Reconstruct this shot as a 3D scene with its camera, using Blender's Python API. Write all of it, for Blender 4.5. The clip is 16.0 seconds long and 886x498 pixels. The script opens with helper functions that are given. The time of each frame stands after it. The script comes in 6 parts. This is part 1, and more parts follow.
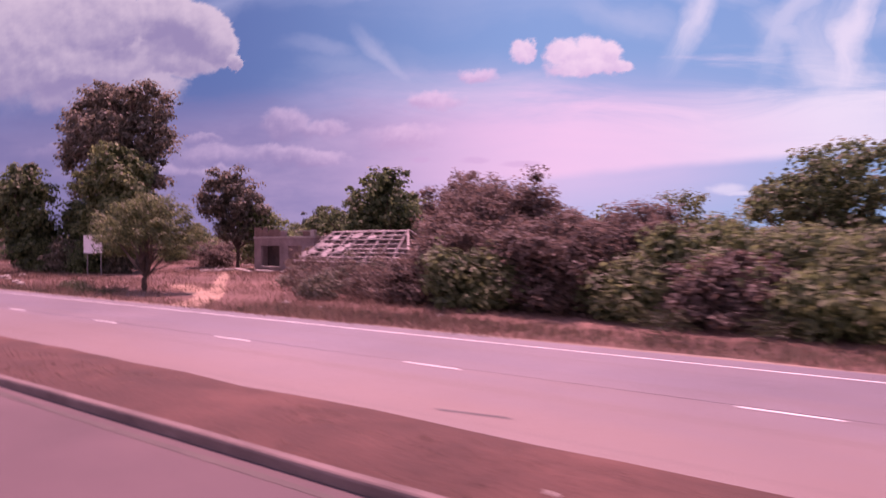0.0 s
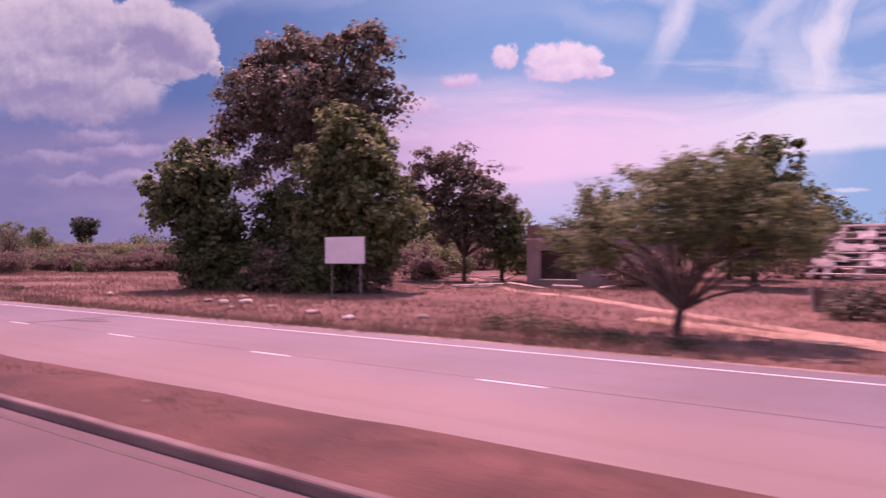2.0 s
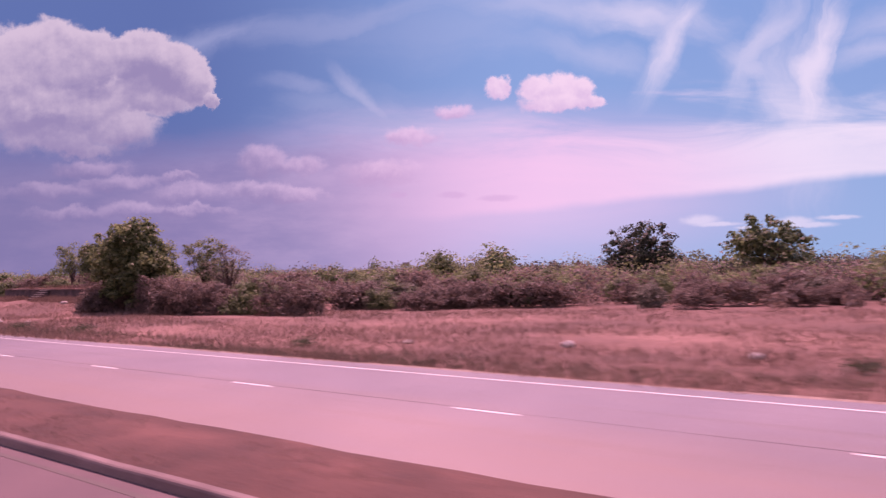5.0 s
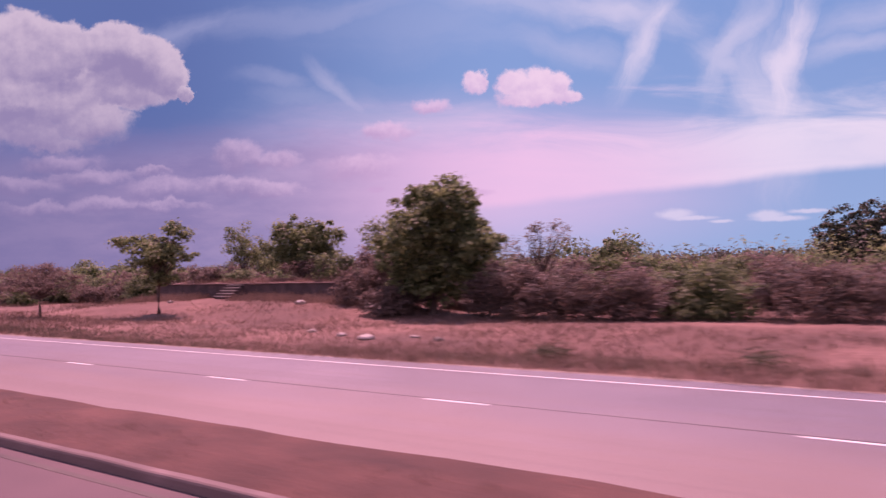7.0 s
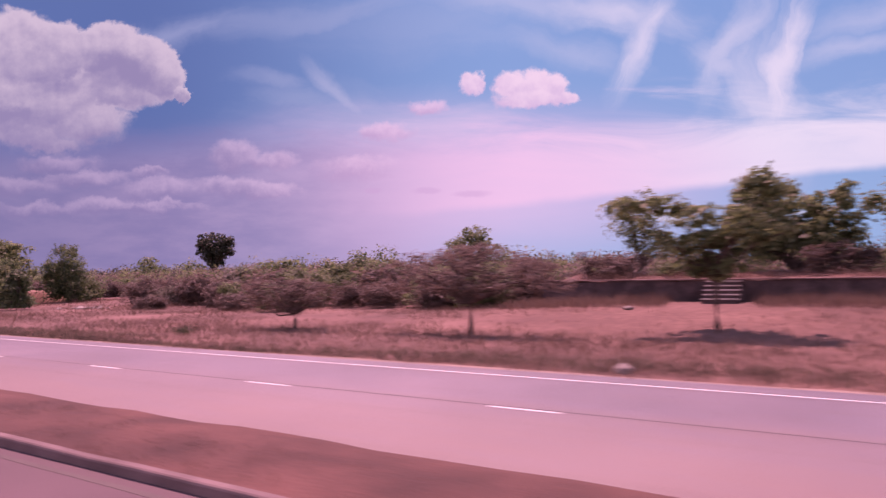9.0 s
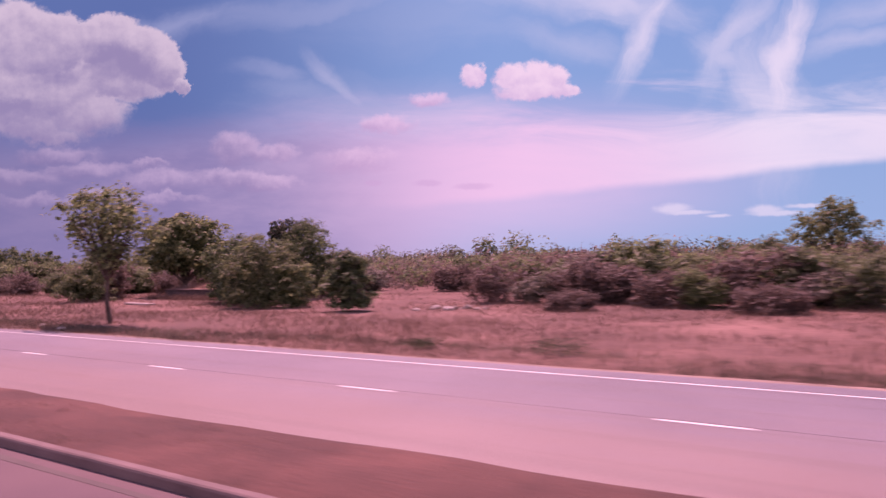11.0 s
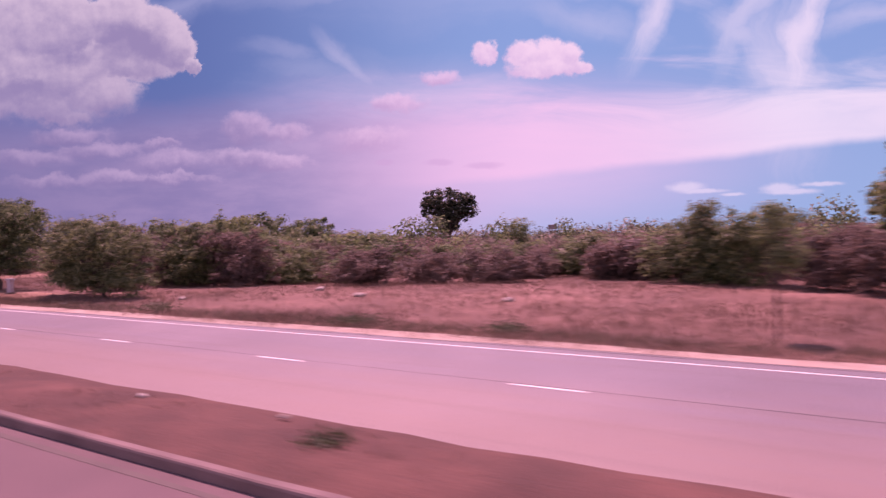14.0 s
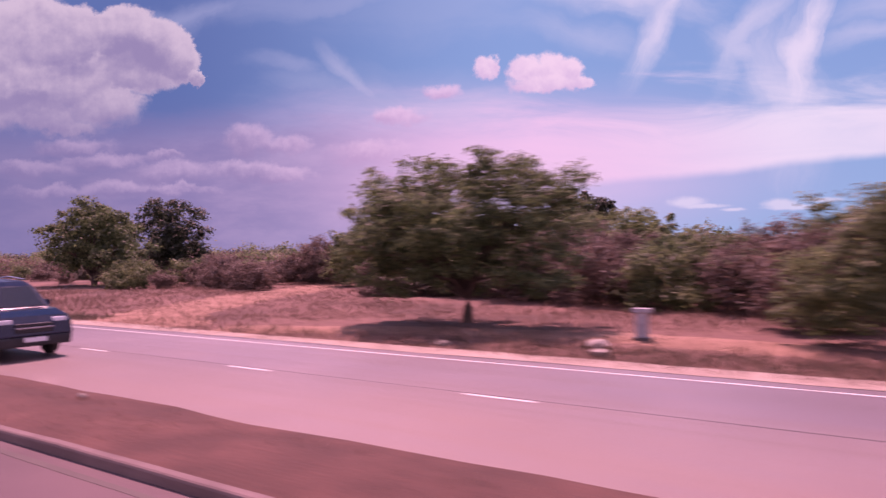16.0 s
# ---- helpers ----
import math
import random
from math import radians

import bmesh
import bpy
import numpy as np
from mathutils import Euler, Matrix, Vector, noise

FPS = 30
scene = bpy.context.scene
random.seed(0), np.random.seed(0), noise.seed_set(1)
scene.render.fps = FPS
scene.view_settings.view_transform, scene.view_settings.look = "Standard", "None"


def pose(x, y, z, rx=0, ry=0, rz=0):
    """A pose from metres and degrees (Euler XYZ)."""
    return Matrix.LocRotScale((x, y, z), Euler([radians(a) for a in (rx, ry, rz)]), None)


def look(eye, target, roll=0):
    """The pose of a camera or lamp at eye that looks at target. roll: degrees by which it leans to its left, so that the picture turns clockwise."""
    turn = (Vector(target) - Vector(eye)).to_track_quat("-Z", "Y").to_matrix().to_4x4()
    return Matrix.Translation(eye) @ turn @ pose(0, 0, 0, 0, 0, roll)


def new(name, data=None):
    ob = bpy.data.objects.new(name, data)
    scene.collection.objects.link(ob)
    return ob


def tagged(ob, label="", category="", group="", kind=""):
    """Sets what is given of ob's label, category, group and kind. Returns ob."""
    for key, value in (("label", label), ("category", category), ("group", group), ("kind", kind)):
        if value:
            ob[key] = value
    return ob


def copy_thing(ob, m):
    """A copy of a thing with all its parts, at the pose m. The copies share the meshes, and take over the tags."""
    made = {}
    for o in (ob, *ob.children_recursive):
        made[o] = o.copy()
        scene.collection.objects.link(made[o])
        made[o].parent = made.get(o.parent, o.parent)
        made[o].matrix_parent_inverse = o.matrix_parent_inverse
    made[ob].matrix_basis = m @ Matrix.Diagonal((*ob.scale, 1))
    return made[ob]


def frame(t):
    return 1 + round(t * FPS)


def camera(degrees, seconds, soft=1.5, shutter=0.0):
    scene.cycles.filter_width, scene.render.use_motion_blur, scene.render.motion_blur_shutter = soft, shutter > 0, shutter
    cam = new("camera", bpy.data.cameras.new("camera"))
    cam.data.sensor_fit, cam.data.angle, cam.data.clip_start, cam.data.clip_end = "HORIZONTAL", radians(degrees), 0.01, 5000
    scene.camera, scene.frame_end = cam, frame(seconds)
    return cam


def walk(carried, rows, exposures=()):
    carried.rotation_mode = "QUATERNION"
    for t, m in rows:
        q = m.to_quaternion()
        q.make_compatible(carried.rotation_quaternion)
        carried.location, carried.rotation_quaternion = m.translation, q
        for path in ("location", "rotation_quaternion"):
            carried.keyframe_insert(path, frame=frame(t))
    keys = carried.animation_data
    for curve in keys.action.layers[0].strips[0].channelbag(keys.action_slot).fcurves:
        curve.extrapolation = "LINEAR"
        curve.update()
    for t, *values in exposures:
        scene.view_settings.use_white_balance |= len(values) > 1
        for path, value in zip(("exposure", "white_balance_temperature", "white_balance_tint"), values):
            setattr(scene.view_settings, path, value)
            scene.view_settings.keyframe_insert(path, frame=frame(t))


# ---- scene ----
# ---- camera ----
cam = camera(66.7, 16.0, soft=1.35, shutter=0.42)
PATH = (
    (0.0, pose(-0.00, -0.11, 2.60, 89.21, 0.26, 36.43)),
    (0.1, pose(-1.42, -0.09, 2.60, 89.74, 1.30, 36.09)),
    (0.2, pose(-2.85, -0.07, 2.60, 90.07, 2.50, 36.07)),
    (0.3, pose(-4.27, -0.06, 2.60, 90.65, 3.80, 35.28)),
    (0.4, pose(-5.70, -0.04, 2.60, 91.28, 5.10, 34.05)),
    (0.5, pose(-7.12, -0.02, 2.60, 90.92, 5.48, 32.22)),
    (0.6, pose(-8.56, -0.00, 2.60, 90.59, 5.60, 32.09)),
    (0.7, pose(-10.00, 0.02, 2.60, 90.84, 5.50, 31.84)),
    (0.8, pose(-11.43, 0.03, 2.60, 90.54, 4.90, 33.37)),
    (0.9, pose(-12.87, 0.05, 2.60, 90.76, 3.80, 34.38)),
    (1.0, pose(-14.31, 0.07, 2.60, 90.78, 2.29, 34.59)),
    (1.5, pose(-21.57, 0.02, 2.60, 90.05, 0.77, 35.96)),
    (2.0, pose(-28.92, -0.03, 2.60, 89.62, 0.72, 35.03)),
    (2.5, pose(-36.36, 0.02, 2.60, 90.96, 1.87, 35.17)),
    (3.0, pose(-43.89, 0.06, 2.60, 90.91, 2.16, 35.15)),
    (3.5, pose(-51.53, 0.06, 2.60, 91.35, 1.98, 34.47)),
    (4.0, pose(-59.27, 0.05, 2.60, 91.68, 1.39, 34.84)),
    (6.5, pose(-99.64, -0.19, 2.60, 92.45, 0.90, 33.41)),
    (7.0, pose(-108.05, -0.24, 2.60, 91.62, 1.42, 32.74)),
    (7.5, pose(-116.58, -0.29, 2.60, 91.84, 1.12, 32.96)),
    (8.0, pose(-125.23, -0.33, 2.60, 91.91, 1.10, 32.70)),
    (8.5, pose(-133.99, -0.31, 2.60, 91.69, 1.25, 31.98)),
    (9.0, pose(-142.86, -0.29, 2.60, 91.71, 1.34, 32.47)),
    (11.5, pose(-188.71, 0.05, 2.60, 91.02, 1.25, 32.50)),
    (11.9, pose(-196.26, 0.11, 2.60, 91.16, 1.60, 32.80)),
    (11.9667, pose(-197.52, 0.12, 2.60, 91.20, 2.00, 32.62)),
    (12.0, pose(-198.15, 0.12, 2.60, 91.22, 2.17, 31.85)),
    (12.0333, pose(-198.78, 0.12, 2.60, 91.22, 2.10, 31.15)),
    (12.1, pose(-200.05, 0.13, 2.60, 91.10, 1.70, 32.90)),
    (12.5, pose(-207.66, 0.18, 2.60, 90.84, 1.29, 32.77)),
    (13.0, pose(-217.24, 0.19, 2.60, 91.06, 0.92, 33.19)),
    (13.5, pose(-226.88, 0.20, 2.60, 89.47, 1.43, 33.19)),
    (14.0, pose(-236.56, 0.18, 2.60, 89.35, 1.34, 33.49)),
    (14.5, pose(-246.29, 0.16, 2.60, 89.17, 0.19, 33.59)),
    (15.0, pose(-256.05, 0.20, 2.60, 89.31, 0.64, 32.89)),
    (15.5, pose(-265.82, 0.24, 2.60, 89.98, 1.16, 32.92)),
    (16.0, pose(-275.60, 0.27, 2.60, 90.46, 0.92, 33.56)),
)
KELVIN, TINT, STOPS = 8200, 116, 0.5
walk(cam, PATH, exposures=((0.0, STOPS + 0.03, KELVIN, TINT), (2.5, STOPS + 0.03, KELVIN, TINT), (3.1, STOPS + 0.10, KELVIN, TINT), (3.6, STOPS + 0.24, KELVIN, TINT), (4.1, STOPS + 0.28, KELVIN, TINT), (5.4, STOPS - 0.04, KELVIN, TINT), (7.5, STOPS - 0.06, KELVIN, TINT), (9.0, STOPS, KELVIN, TINT), (12.5, STOPS, KELVIN, TINT), (14.5, STOPS, KELVIN, TINT + 7), (16.0, STOPS, KELVIN, TINT + 4)))

# ---- world, sun ----
SUN_AZ, SUN_EL = 38.0, 62.0        # degrees left of +y, above the horizon
sun = new("sun", bpy.data.lights.new("sun", "SUN"))
sun.data.energy, sun.data.angle, sun.data.color = 3.9, radians(0.6), (1.0, 0.95, 0.88)
sun.matrix_world = look((-math.sin(radians(SUN_AZ)), math.cos(radians(SUN_AZ)), math.tan(radians(SUN_EL))), (0, 0, 0))
world = bpy.data.worlds.new("sky")
scene.world = world
world.use_nodes = True
WT = world.node_tree


class Graph:
    """Short hand for node arithmetic in one tree."""

    def __init__(self, tree):
        self.tree = tree

    def node(self, kind, **props):
        n = self.tree.nodes.new(kind)
        for k, v in props.items():
            setattr(n, k, v)
        return n

    def put(self, socket, value):
        if isinstance(value, bpy.types.NodeSocket):
            self.tree.links.new(value, socket)
        else:
            socket.default_value = value

    def math(self, op, a, b=0.0, c=0.0):
        n = self.node("ShaderNodeMath", operation=op)
        for s, v in zip(n.inputs, (a, b, c)):
            self.put(s, v)
        return n.outputs[0]

    def add(self, a, b): return self.math("ADD", a, b)
    def sub(self, a, b): return self.math("SUBTRACT", a, b)
    def mul(self, a, b): return self.math("MULTIPLY", a, b)
    def div(self, a, b): return self.math("DIVIDE", a, b)
    def most(self, a, b): return self.math("MAXIMUM", a, b)

    def step(self, x, lo, hi):
        n = self.node("ShaderNodeMapRange", interpolation_type="SMOOTHSTEP")
        self.put(n.inputs[0], x)
        self.put(n.inputs[1], lo)
        self.put(n.inputs[2], hi)
        return n.outputs[0]

    def mix(self, fac, a, b, blend="MIX"):
        n = self.node("ShaderNodeMix", data_type="RGBA", blend_type=blend)
        self.put(n.inputs[0], fac)
        for s, v in ((n.inputs[6], a), (n.inputs[7], b)):
            self.put(s, (*v, 1) if isinstance(v, tuple) and len(v) == 3 else v)
        return n.outputs[2]

    def noise(self, vector, scale, detail=4.0, rough=0.55, distort=0.0):
        n = self.node("ShaderNodeTexNoise")
        self.put(n.inputs["Vector"], vector)
        n.inputs["Scale"].default_value, n.inputs["Detail"].default_value = scale, detail
        n.inputs["Roughness"].default_value, n.inputs["Distortion"].default_value = rough, distort
        return n.outputs["Fac"]

    def xyz(self, x, y, z=0.0):
        n = self.node("ShaderNodeCombineXYZ")
        for s, v in zip(n.inputs, (x, y, z)):
            self.put(s, v)
        return n.outputs[0]

    def split(self, v):
        n = self.node("ShaderNodeSeparateXYZ")
        self.put(n.inputs[0], v)
        return n.outputs


def build_sky():
    g = Graph(WT)
    WT.nodes.clear()
    d = g.split(g.node("ShaderNodeTexCoord").outputs["Generated"])
    a = radians(33.5)
    ahead = g.add(g.mul(d[0], -math.sin(a)), g.mul(d[1], math.cos(a)))
    side = g.add(g.mul(d[0], math.cos(a)), g.mul(d[1], math.sin(a)))
    w = g.most(ahead, 0.12)
    u, v = g.div(side, w), g.div(d[2], w)
    front = g.step(ahead, 0.15, 0.45)
    uv = g.xyz(u, v)
    # billows move the outlines of the clouds
    n1 = g.sub(g.noise(uv, 14.0, 6.0, 0.6), 0.5)
    n2 = g.sub(g.noise(g.xyz(g.add(u, 7.3), v, 2.0), 14.0, 6.0, 0.6), 0.5)
    n3 = g.noise(g.xyz(u, g.mul(v, 1.6), 4.0), 26.0, 6.0, 0.62)
    ud, vd = g.add(u, g.mul(n1, 0.075)), g.add(v, g.mul(n2, 0.06))

    def blob(cu, cv, ru, rv, tilt=0.0, p=(ud, vd)):
        x, y = g.sub(p[0], cu), g.sub(p[1], cv)
        if tilt:
            c, s = math.cos(radians(tilt)), math.sin(radians(tilt))
            x, y = g.add(g.mul(x, c), g.mul(y, s)), g.sub(g.mul(y, c), g.mul(x, s))
        x, y = g.div(x, ru), g.div(y, rv)
        return g.sub(1.0, g.math("SQRT", g.add(g.mul(x, x), g.mul(y, y))))

    def union(items):
        f = None
        for it in items:
            b = blob(*it)
            f = b if f is None else g.most(f, b)
        return f

    # clear sky
    sky = g.node("ShaderNodeTexSky", sky_type="NISHITA", sun_disc=False)
    sky.sun_elevation, sky.sun_rotation = radians(SUN_EL), radians(-SUN_AZ)
    sky.air_density, sky.dust_density = 1.0, 1.0
    nishita = g.mix(1.0, sky.outputs[0], (0.15, 0.15, 0.15), "MULTIPLY")
    high = g.step(v, 0.0, 0.4)
    blue = g.mix(high, (0.060, 0.366, 0.486), (0.036, 0.296, 0.452))
    blue = g.mix(g.step(u, 0.15, -0.45), blue, g.mix(g.step(v, 0.08, 0.26), (0.074, 0.170, 0.274), (0.018, 0.142, 0.276)))
    # pale streaks added to the unseen sky, to brighten shaded sides
    streaks = g.noise(g.xyz(g.mul(d[0], 2.0), g.mul(d[1], 5.0), d[2]), 1.5, 5.0, 0.6, 0.5)
    unseen_fill = g.mix(g.add(0.22, g.mul(g.step(streaks, 0.35, 0.70), 0.40)), nishita, (0.340, 0.560, 0.580))
    col = g.mix(front, unseen_fill, blue)

    # thin high cloud: a hazy band with a sharp lower edge, then feathery plumes
    streak = g.noise(g.xyz(g.add(g.mul(u, 0.9), g.mul(v, 0.5)), g.mul(v, 5.0), 1.0), 4.0, 5.0, 0.6, 0.6)
    w1 = g.sub(g.noise(g.xyz(u, v, 6.0), 6.0, 5.0, 0.55), 0.5)
    w2 = g.sub(g.noise(g.xyz(u, v, 8.0), 6.0, 5.0, 0.55), 0.5)
    band_low = g.sub(v, g.add(g.add(0.080, g.mul(g.most(u, 0.0), 0.080)), g.mul(w2, 0.022)))
    band_top = g.add(g.add(0.225, g.mul(g.step(u, 0.2, 0.6), 0.03)), g.mul(g.sub(streak, 0.5), 0.20))
    band = g.mul(g.step(band_low, -0.004, 0.014), g.step(g.sub(band_top, v), -0.03, 0.08))
    band = g.mul(band, g.step(u, -0.34, 0.16))
    band = g.mul(band, g.add(0.62, g.mul(streak, 0.5)))
    soft = (g.add(u, g.mul(w1, 0.13)), g.add(v, g.mul(w2, 0.09)))
    hooks = ((0.322, 0.335, 0.070, 0.020, 58, 0.8), (0.345, 0.362, 0.050, 0.018, 40, 0.8), (0.29, 0.376, 0.12, 0.022, 172, 0.7), (0.16, 0.390, 0.20, 0.024, 178, 0.42),
                (0.21, 0.328, 0.11, 0.018, 165, 0.3), (0.465, 0.335, 0.10, 0.024, 60, 0.6), (0.46, 0.300, 0.06, 0.026, 150, 0.55), (0.538, 0.295, 0.10, 0.028, 76, 1.0),
                (0.562, 0.348, 0.05, 0.022, 58, 0.9))
    veils = ((0.51, 0.245, 0.13, 0.05, 95, 0.55), (-0.133, 0.260, 0.070, 0.013, -48, 0.72), (-0.39, 0.356, 0.13, 0.016, 14, 0.6), (-0.19, 0.381, 0.22, 0.022, 5, 0.4),
                (-0.01, 0.363, 0.22, 0.04, 0, 0.2), (-0.23, 0.278, 0.07, 0.013, -10, 0.45), (-0.19, 0.253, 0.085, 0.014, -6, 0.42), (0.65, 0.322, 0.10, 0.016, 12, 0.4),
                (0.68, 0.37, 0.12, 0.02, 20, 0.35), (-0.07, 0.224, 0.2, 0.036, -3, 0.42))
    plume = None
    for cu, cv, ru, rv, tilt, k in hooks + veils:
        c, s = math.cos(radians(tilt)), math.sin(radians(tilt))
        along, across = g.add(g.mul(soft[0], c), g.mul(soft[1], s)), g.sub(g.mul(soft[1], c), g.mul(soft[0], s))
        fibre = g.noise(g.xyz(g.mul(along, 6.0), g.mul(across, 34.0), cu), 1.0, 5.0, 0.6, 0.4)
        b = g.add(blob(cu, cv, ru * 1.35, rv * 1.6, tilt, soft), g.mul(g.sub(fibre, 0.5), 0.75))
        b = g.mul(g.step(b, -0.1, 1.0), 0.85 * k)
        plume = b if plume is None else g.most(plume, b)
    pink = g.mix(g.step(u, 0.05, 0.55), (0.356, 0.480, 0.549), (0.286, 0.616, 0.596))
    col = g.mix(g.mul(g.math("MINIMUM", band, 1.0), front), col, pink)
    col = g.mix(g.mul(g.math("MINIMUM", plume, 1.0), front), col, g.mix(g.step(u, -0.25, 0.3), (0.130, 0.375, 0.460), (0.286, 0.616, 0.596)))
    # bright hazy middle of the sky
    hx, hy = g.div(g.sub(u, 0.07), 0.58), g.div(g.sub(v, 0.12), 0.17)
    haze = g.step(g.sub(1.0, g.math("SQRT", g.add(g.mul(hx, hx), g.mul(hy, hy)))), 0.0, 1.0)
    col = g.mix(g.mul(g.mul(haze, g.add(0.52, g.mul(streak, 0.34))), front), col, (0.356, 0.480, 0.549))

    def heaped(items, p, swell=1.0, merge=0.3):
        """Lumps of cloud: how deep inside, and how far up on its own lump."""
        f = s = None
        for cu, cv, ru, rv in items:
            ru, rv = ru * swell, rv * swell
            b = blob(cu, cv, ru, rv, 0.0, p)
            up = g.add(g.div(g.sub(p[1], cv), rv), g.mul(g.div(g.sub(p[0], cu), ru), 0.3))
            if f is None:
                f, s = b, up
            else:
                s = g.add(s, g.mul(g.step(g.sub(b, f), -merge, merge), g.sub(up, s)))
                f = g.most(f, b)
        return f, s

    curl1 = g.sub(g.noise(g.xyz(u, v, 11.0), 34.0, 5.0, 0.62), 0.5)
    curl2 = g.sub(g.noise(g.xyz(u, v, 13.0), 34.0, 5.0, 0.62), 0.5)
    billow = (g.add(ud, g.mul(curl1, 0.030)), g.add(vd, g.mul(curl2, 0.026)))
    ragged = (g.add(u, g.add(g.mul(n1, 0.050), g.mul(curl1, 0.034))), g.add(v, g.add(g.mul(n2, 0.034), g.mul(curl2, 0.024))))
    fine = g.sub(g.noise(g.xyz(u, v, 0.5), 17.0, 4.0, 0.6), g.noise(g.xyz(g.add(u, 0.006), g.add(v, 0.014), 0.5), 17.0, 4.0, 0.6))
    gloom = g.step(u, -0.30, -0.66)

    # low lavender veil on the side away from the haze, with flat layers in it
    strat = g.noise(g.xyz(u, g.mul(v, 3.0), 3.0), 7.0, 6.0, 0.6)
    veil = g.mul(g.step(u, 0.16, -0.14), g.step(g.add(v, g.mul(g.sub(strat, 0.5), 0.10)), 0.235, 0.150))
    veil_col = g.mix(g.step(strat, 0.36, 0.66), (0.098, 0.186, 0.292), (0.150, 0.252, 0.345))
    veil_col = g.mix(g.mul(gloom, 0.55), veil_col, (0.060, 0.138, 0.232))
    veil_col = g.mix(g.step(u, -0.30, 0.06), veil_col, (0.270, 0.370, 0.466))
    col = g.mix(g.mul(g.mul(veil, 0.72), front), col, veil_col)

    # rows of small heaped clouds in the veil
    low_f, low_s = heaped(((-0.289, 0.173, 0.035, 0.023), (-0.236, 0.164, 0.042, 0.014), (-0.062, 0.204, 0.039, 0.014), (-0.109, 0.154, 0.052, 0.017), (0.002, 0.243, 0.025, 0.011), (-0.413, 0.150, 0.025, 0.007), (-0.396, 0.128, 0.062, 0.017), (-0.320, 0.135, 0.029, 0.013), (-0.286, 0.126, 0.044, 0.013), (-0.488, 0.104, 0.055, 0.010), (-0.581, 0.102, 0.064, 0.010), (-0.404, 0.101, 0.071, 0.008), (-0.514, 0.145, 0.067, 0.013), (-0.615, 0.136, 0.071, 0.013), (-0.244, 0.122, 0.054, 0.011), (-0.548, 0.169, 0.054, 0.013)), ragged, 1.35, 0.4)
    low_lit = g.step(g.add(low_s, g.mul(fine, 2.2)), -0.75, 0.95)
    low_col = g.mix(low_lit, (0.104, 0.190, 0.292), (0.226, 0.372, 0.440))
    low_col = g.mix(g.mul(gloom, 0.40), low_col, (0.072, 0.152, 0.244))
    low_col = g.mix(g.mul(g.step(u, -0.36, -0.02), 0.75), low_col, g.mix(low_lit, (0.282, 0.372, 0.468), (0.366, 0.520, 0.565)))
    col = g.mix(g.mul(g.step(g.add(low_f, g.mul(g.sub(n3, 0.5), 0.9)), 0.0, 0.6), g.mul(front, 0.78)), col, low_col)
    scrap_low = (g.add(u, g.mul(curl1, 0.018)), g.add(v, g.mul(curl2, 0.008)))
    lens_f, lens_s = heaped(((-0.002, 0.117, 0.023, 0.006), (0.063, 0.111, 0.030, 0.006), (-0.084, 0.119, 0.014, 0.005)), scrap_low, 1.2)
    col = g.mix(g.mul(g.step(g.add(lens_f, g.mul(g.sub(n3, 0.5), 0.6)), 0.0, 0.6), g.mul(front, 0.42)), col, (0.248, 0.318, 0.432))

    # great heaped cloud: bright rims over grey hollows, frayed foot
    heap, heap_s = heaped(((-0.625, 0.325, 0.092, 0.059), (-0.553, 0.335, 0.050, 0.042), (-0.477, 0.330, 0.052, 0.040), (-0.426, 0.312, 0.040, 0.038), (-0.392, 0.292, 0.027, 0.027), (-0.366, 0.270, 0.012, 0.008), (-0.464, 0.278, 0.059, 0.035), (-0.548, 0.263, 0.067, 0.035), (-0.624, 0.257, 0.076, 0.038), (-0.607, 0.218, 0.092, 0.027), (-0.506, 0.223, 0.055, 0.029), (-0.718, 0.293, 0.101, 0.084), (-0.565, 0.201, 0.059, 0.013)), billow, 1.27, 0.5)
    heap_f = g.add(heap, g.mul(g.sub(n3, 0.5), 0.30))
    core = g.add(g.step(blob(-0.452, 0.303, 0.072, 0.040), 0.0, 0.8), g.add(g.step(blob(-0.60, 0.232, 0.10, 0.022), 0.0, 0.8), g.step(blob(-0.545, 0.288, 0.05, 0.020), 0.0, 0.8)))
    lit = g.sub(g.add(g.add(g.mul(heap_s, 0.46), g.mul(fine, 1.1)), g.mul(g.step(heap, 0.40, 0.0), 0.26)), g.mul(core, 0.42))
    heap_col = g.mix(g.step(lit, -0.52, 0.62), (0.112, 0.214, 0.300), (0.236, 0.442, 0.444))
    heap_col = g.mix(g.mul(g.step(v, 0.27, 0.19), 0.42), heap_col, (0.108, 0.202, 0.296))
    col = g.mix(g.mul(g.step(heap_f, -0.05, g.add(0.13, g.mul(g.step(v, 0.27, 0.20), 0.45))), g.mul(front, 0.97)), col, heap_col)

    # two crisp white clouds and a few scraps near the skyline
    scrap = (g.add(u, g.mul(curl1, 0.016)), g.add(v, g.mul(curl2, 0.007)))
    white_f, white_s = heaped(((0.363, 0.072, 0.028, 0.009), (0.386, 0.066, 0.042, 0.004), (0.502, 0.067, 0.030, 0.009), (0.515, 0.062, 0.045, 0.005), (0.431, 0.060, 0.021, 0.003), (0.565, 0.072, 0.034, 0.004)), scrap, 1.25)
    col = g.mix(g.mul(g.step(g.add(white_f, g.mul(g.sub(n3, 0.5), 0.7)), 0.0, 0.7), g.mul(front, 0.6)), col, (0.286, 0.616, 0.596))
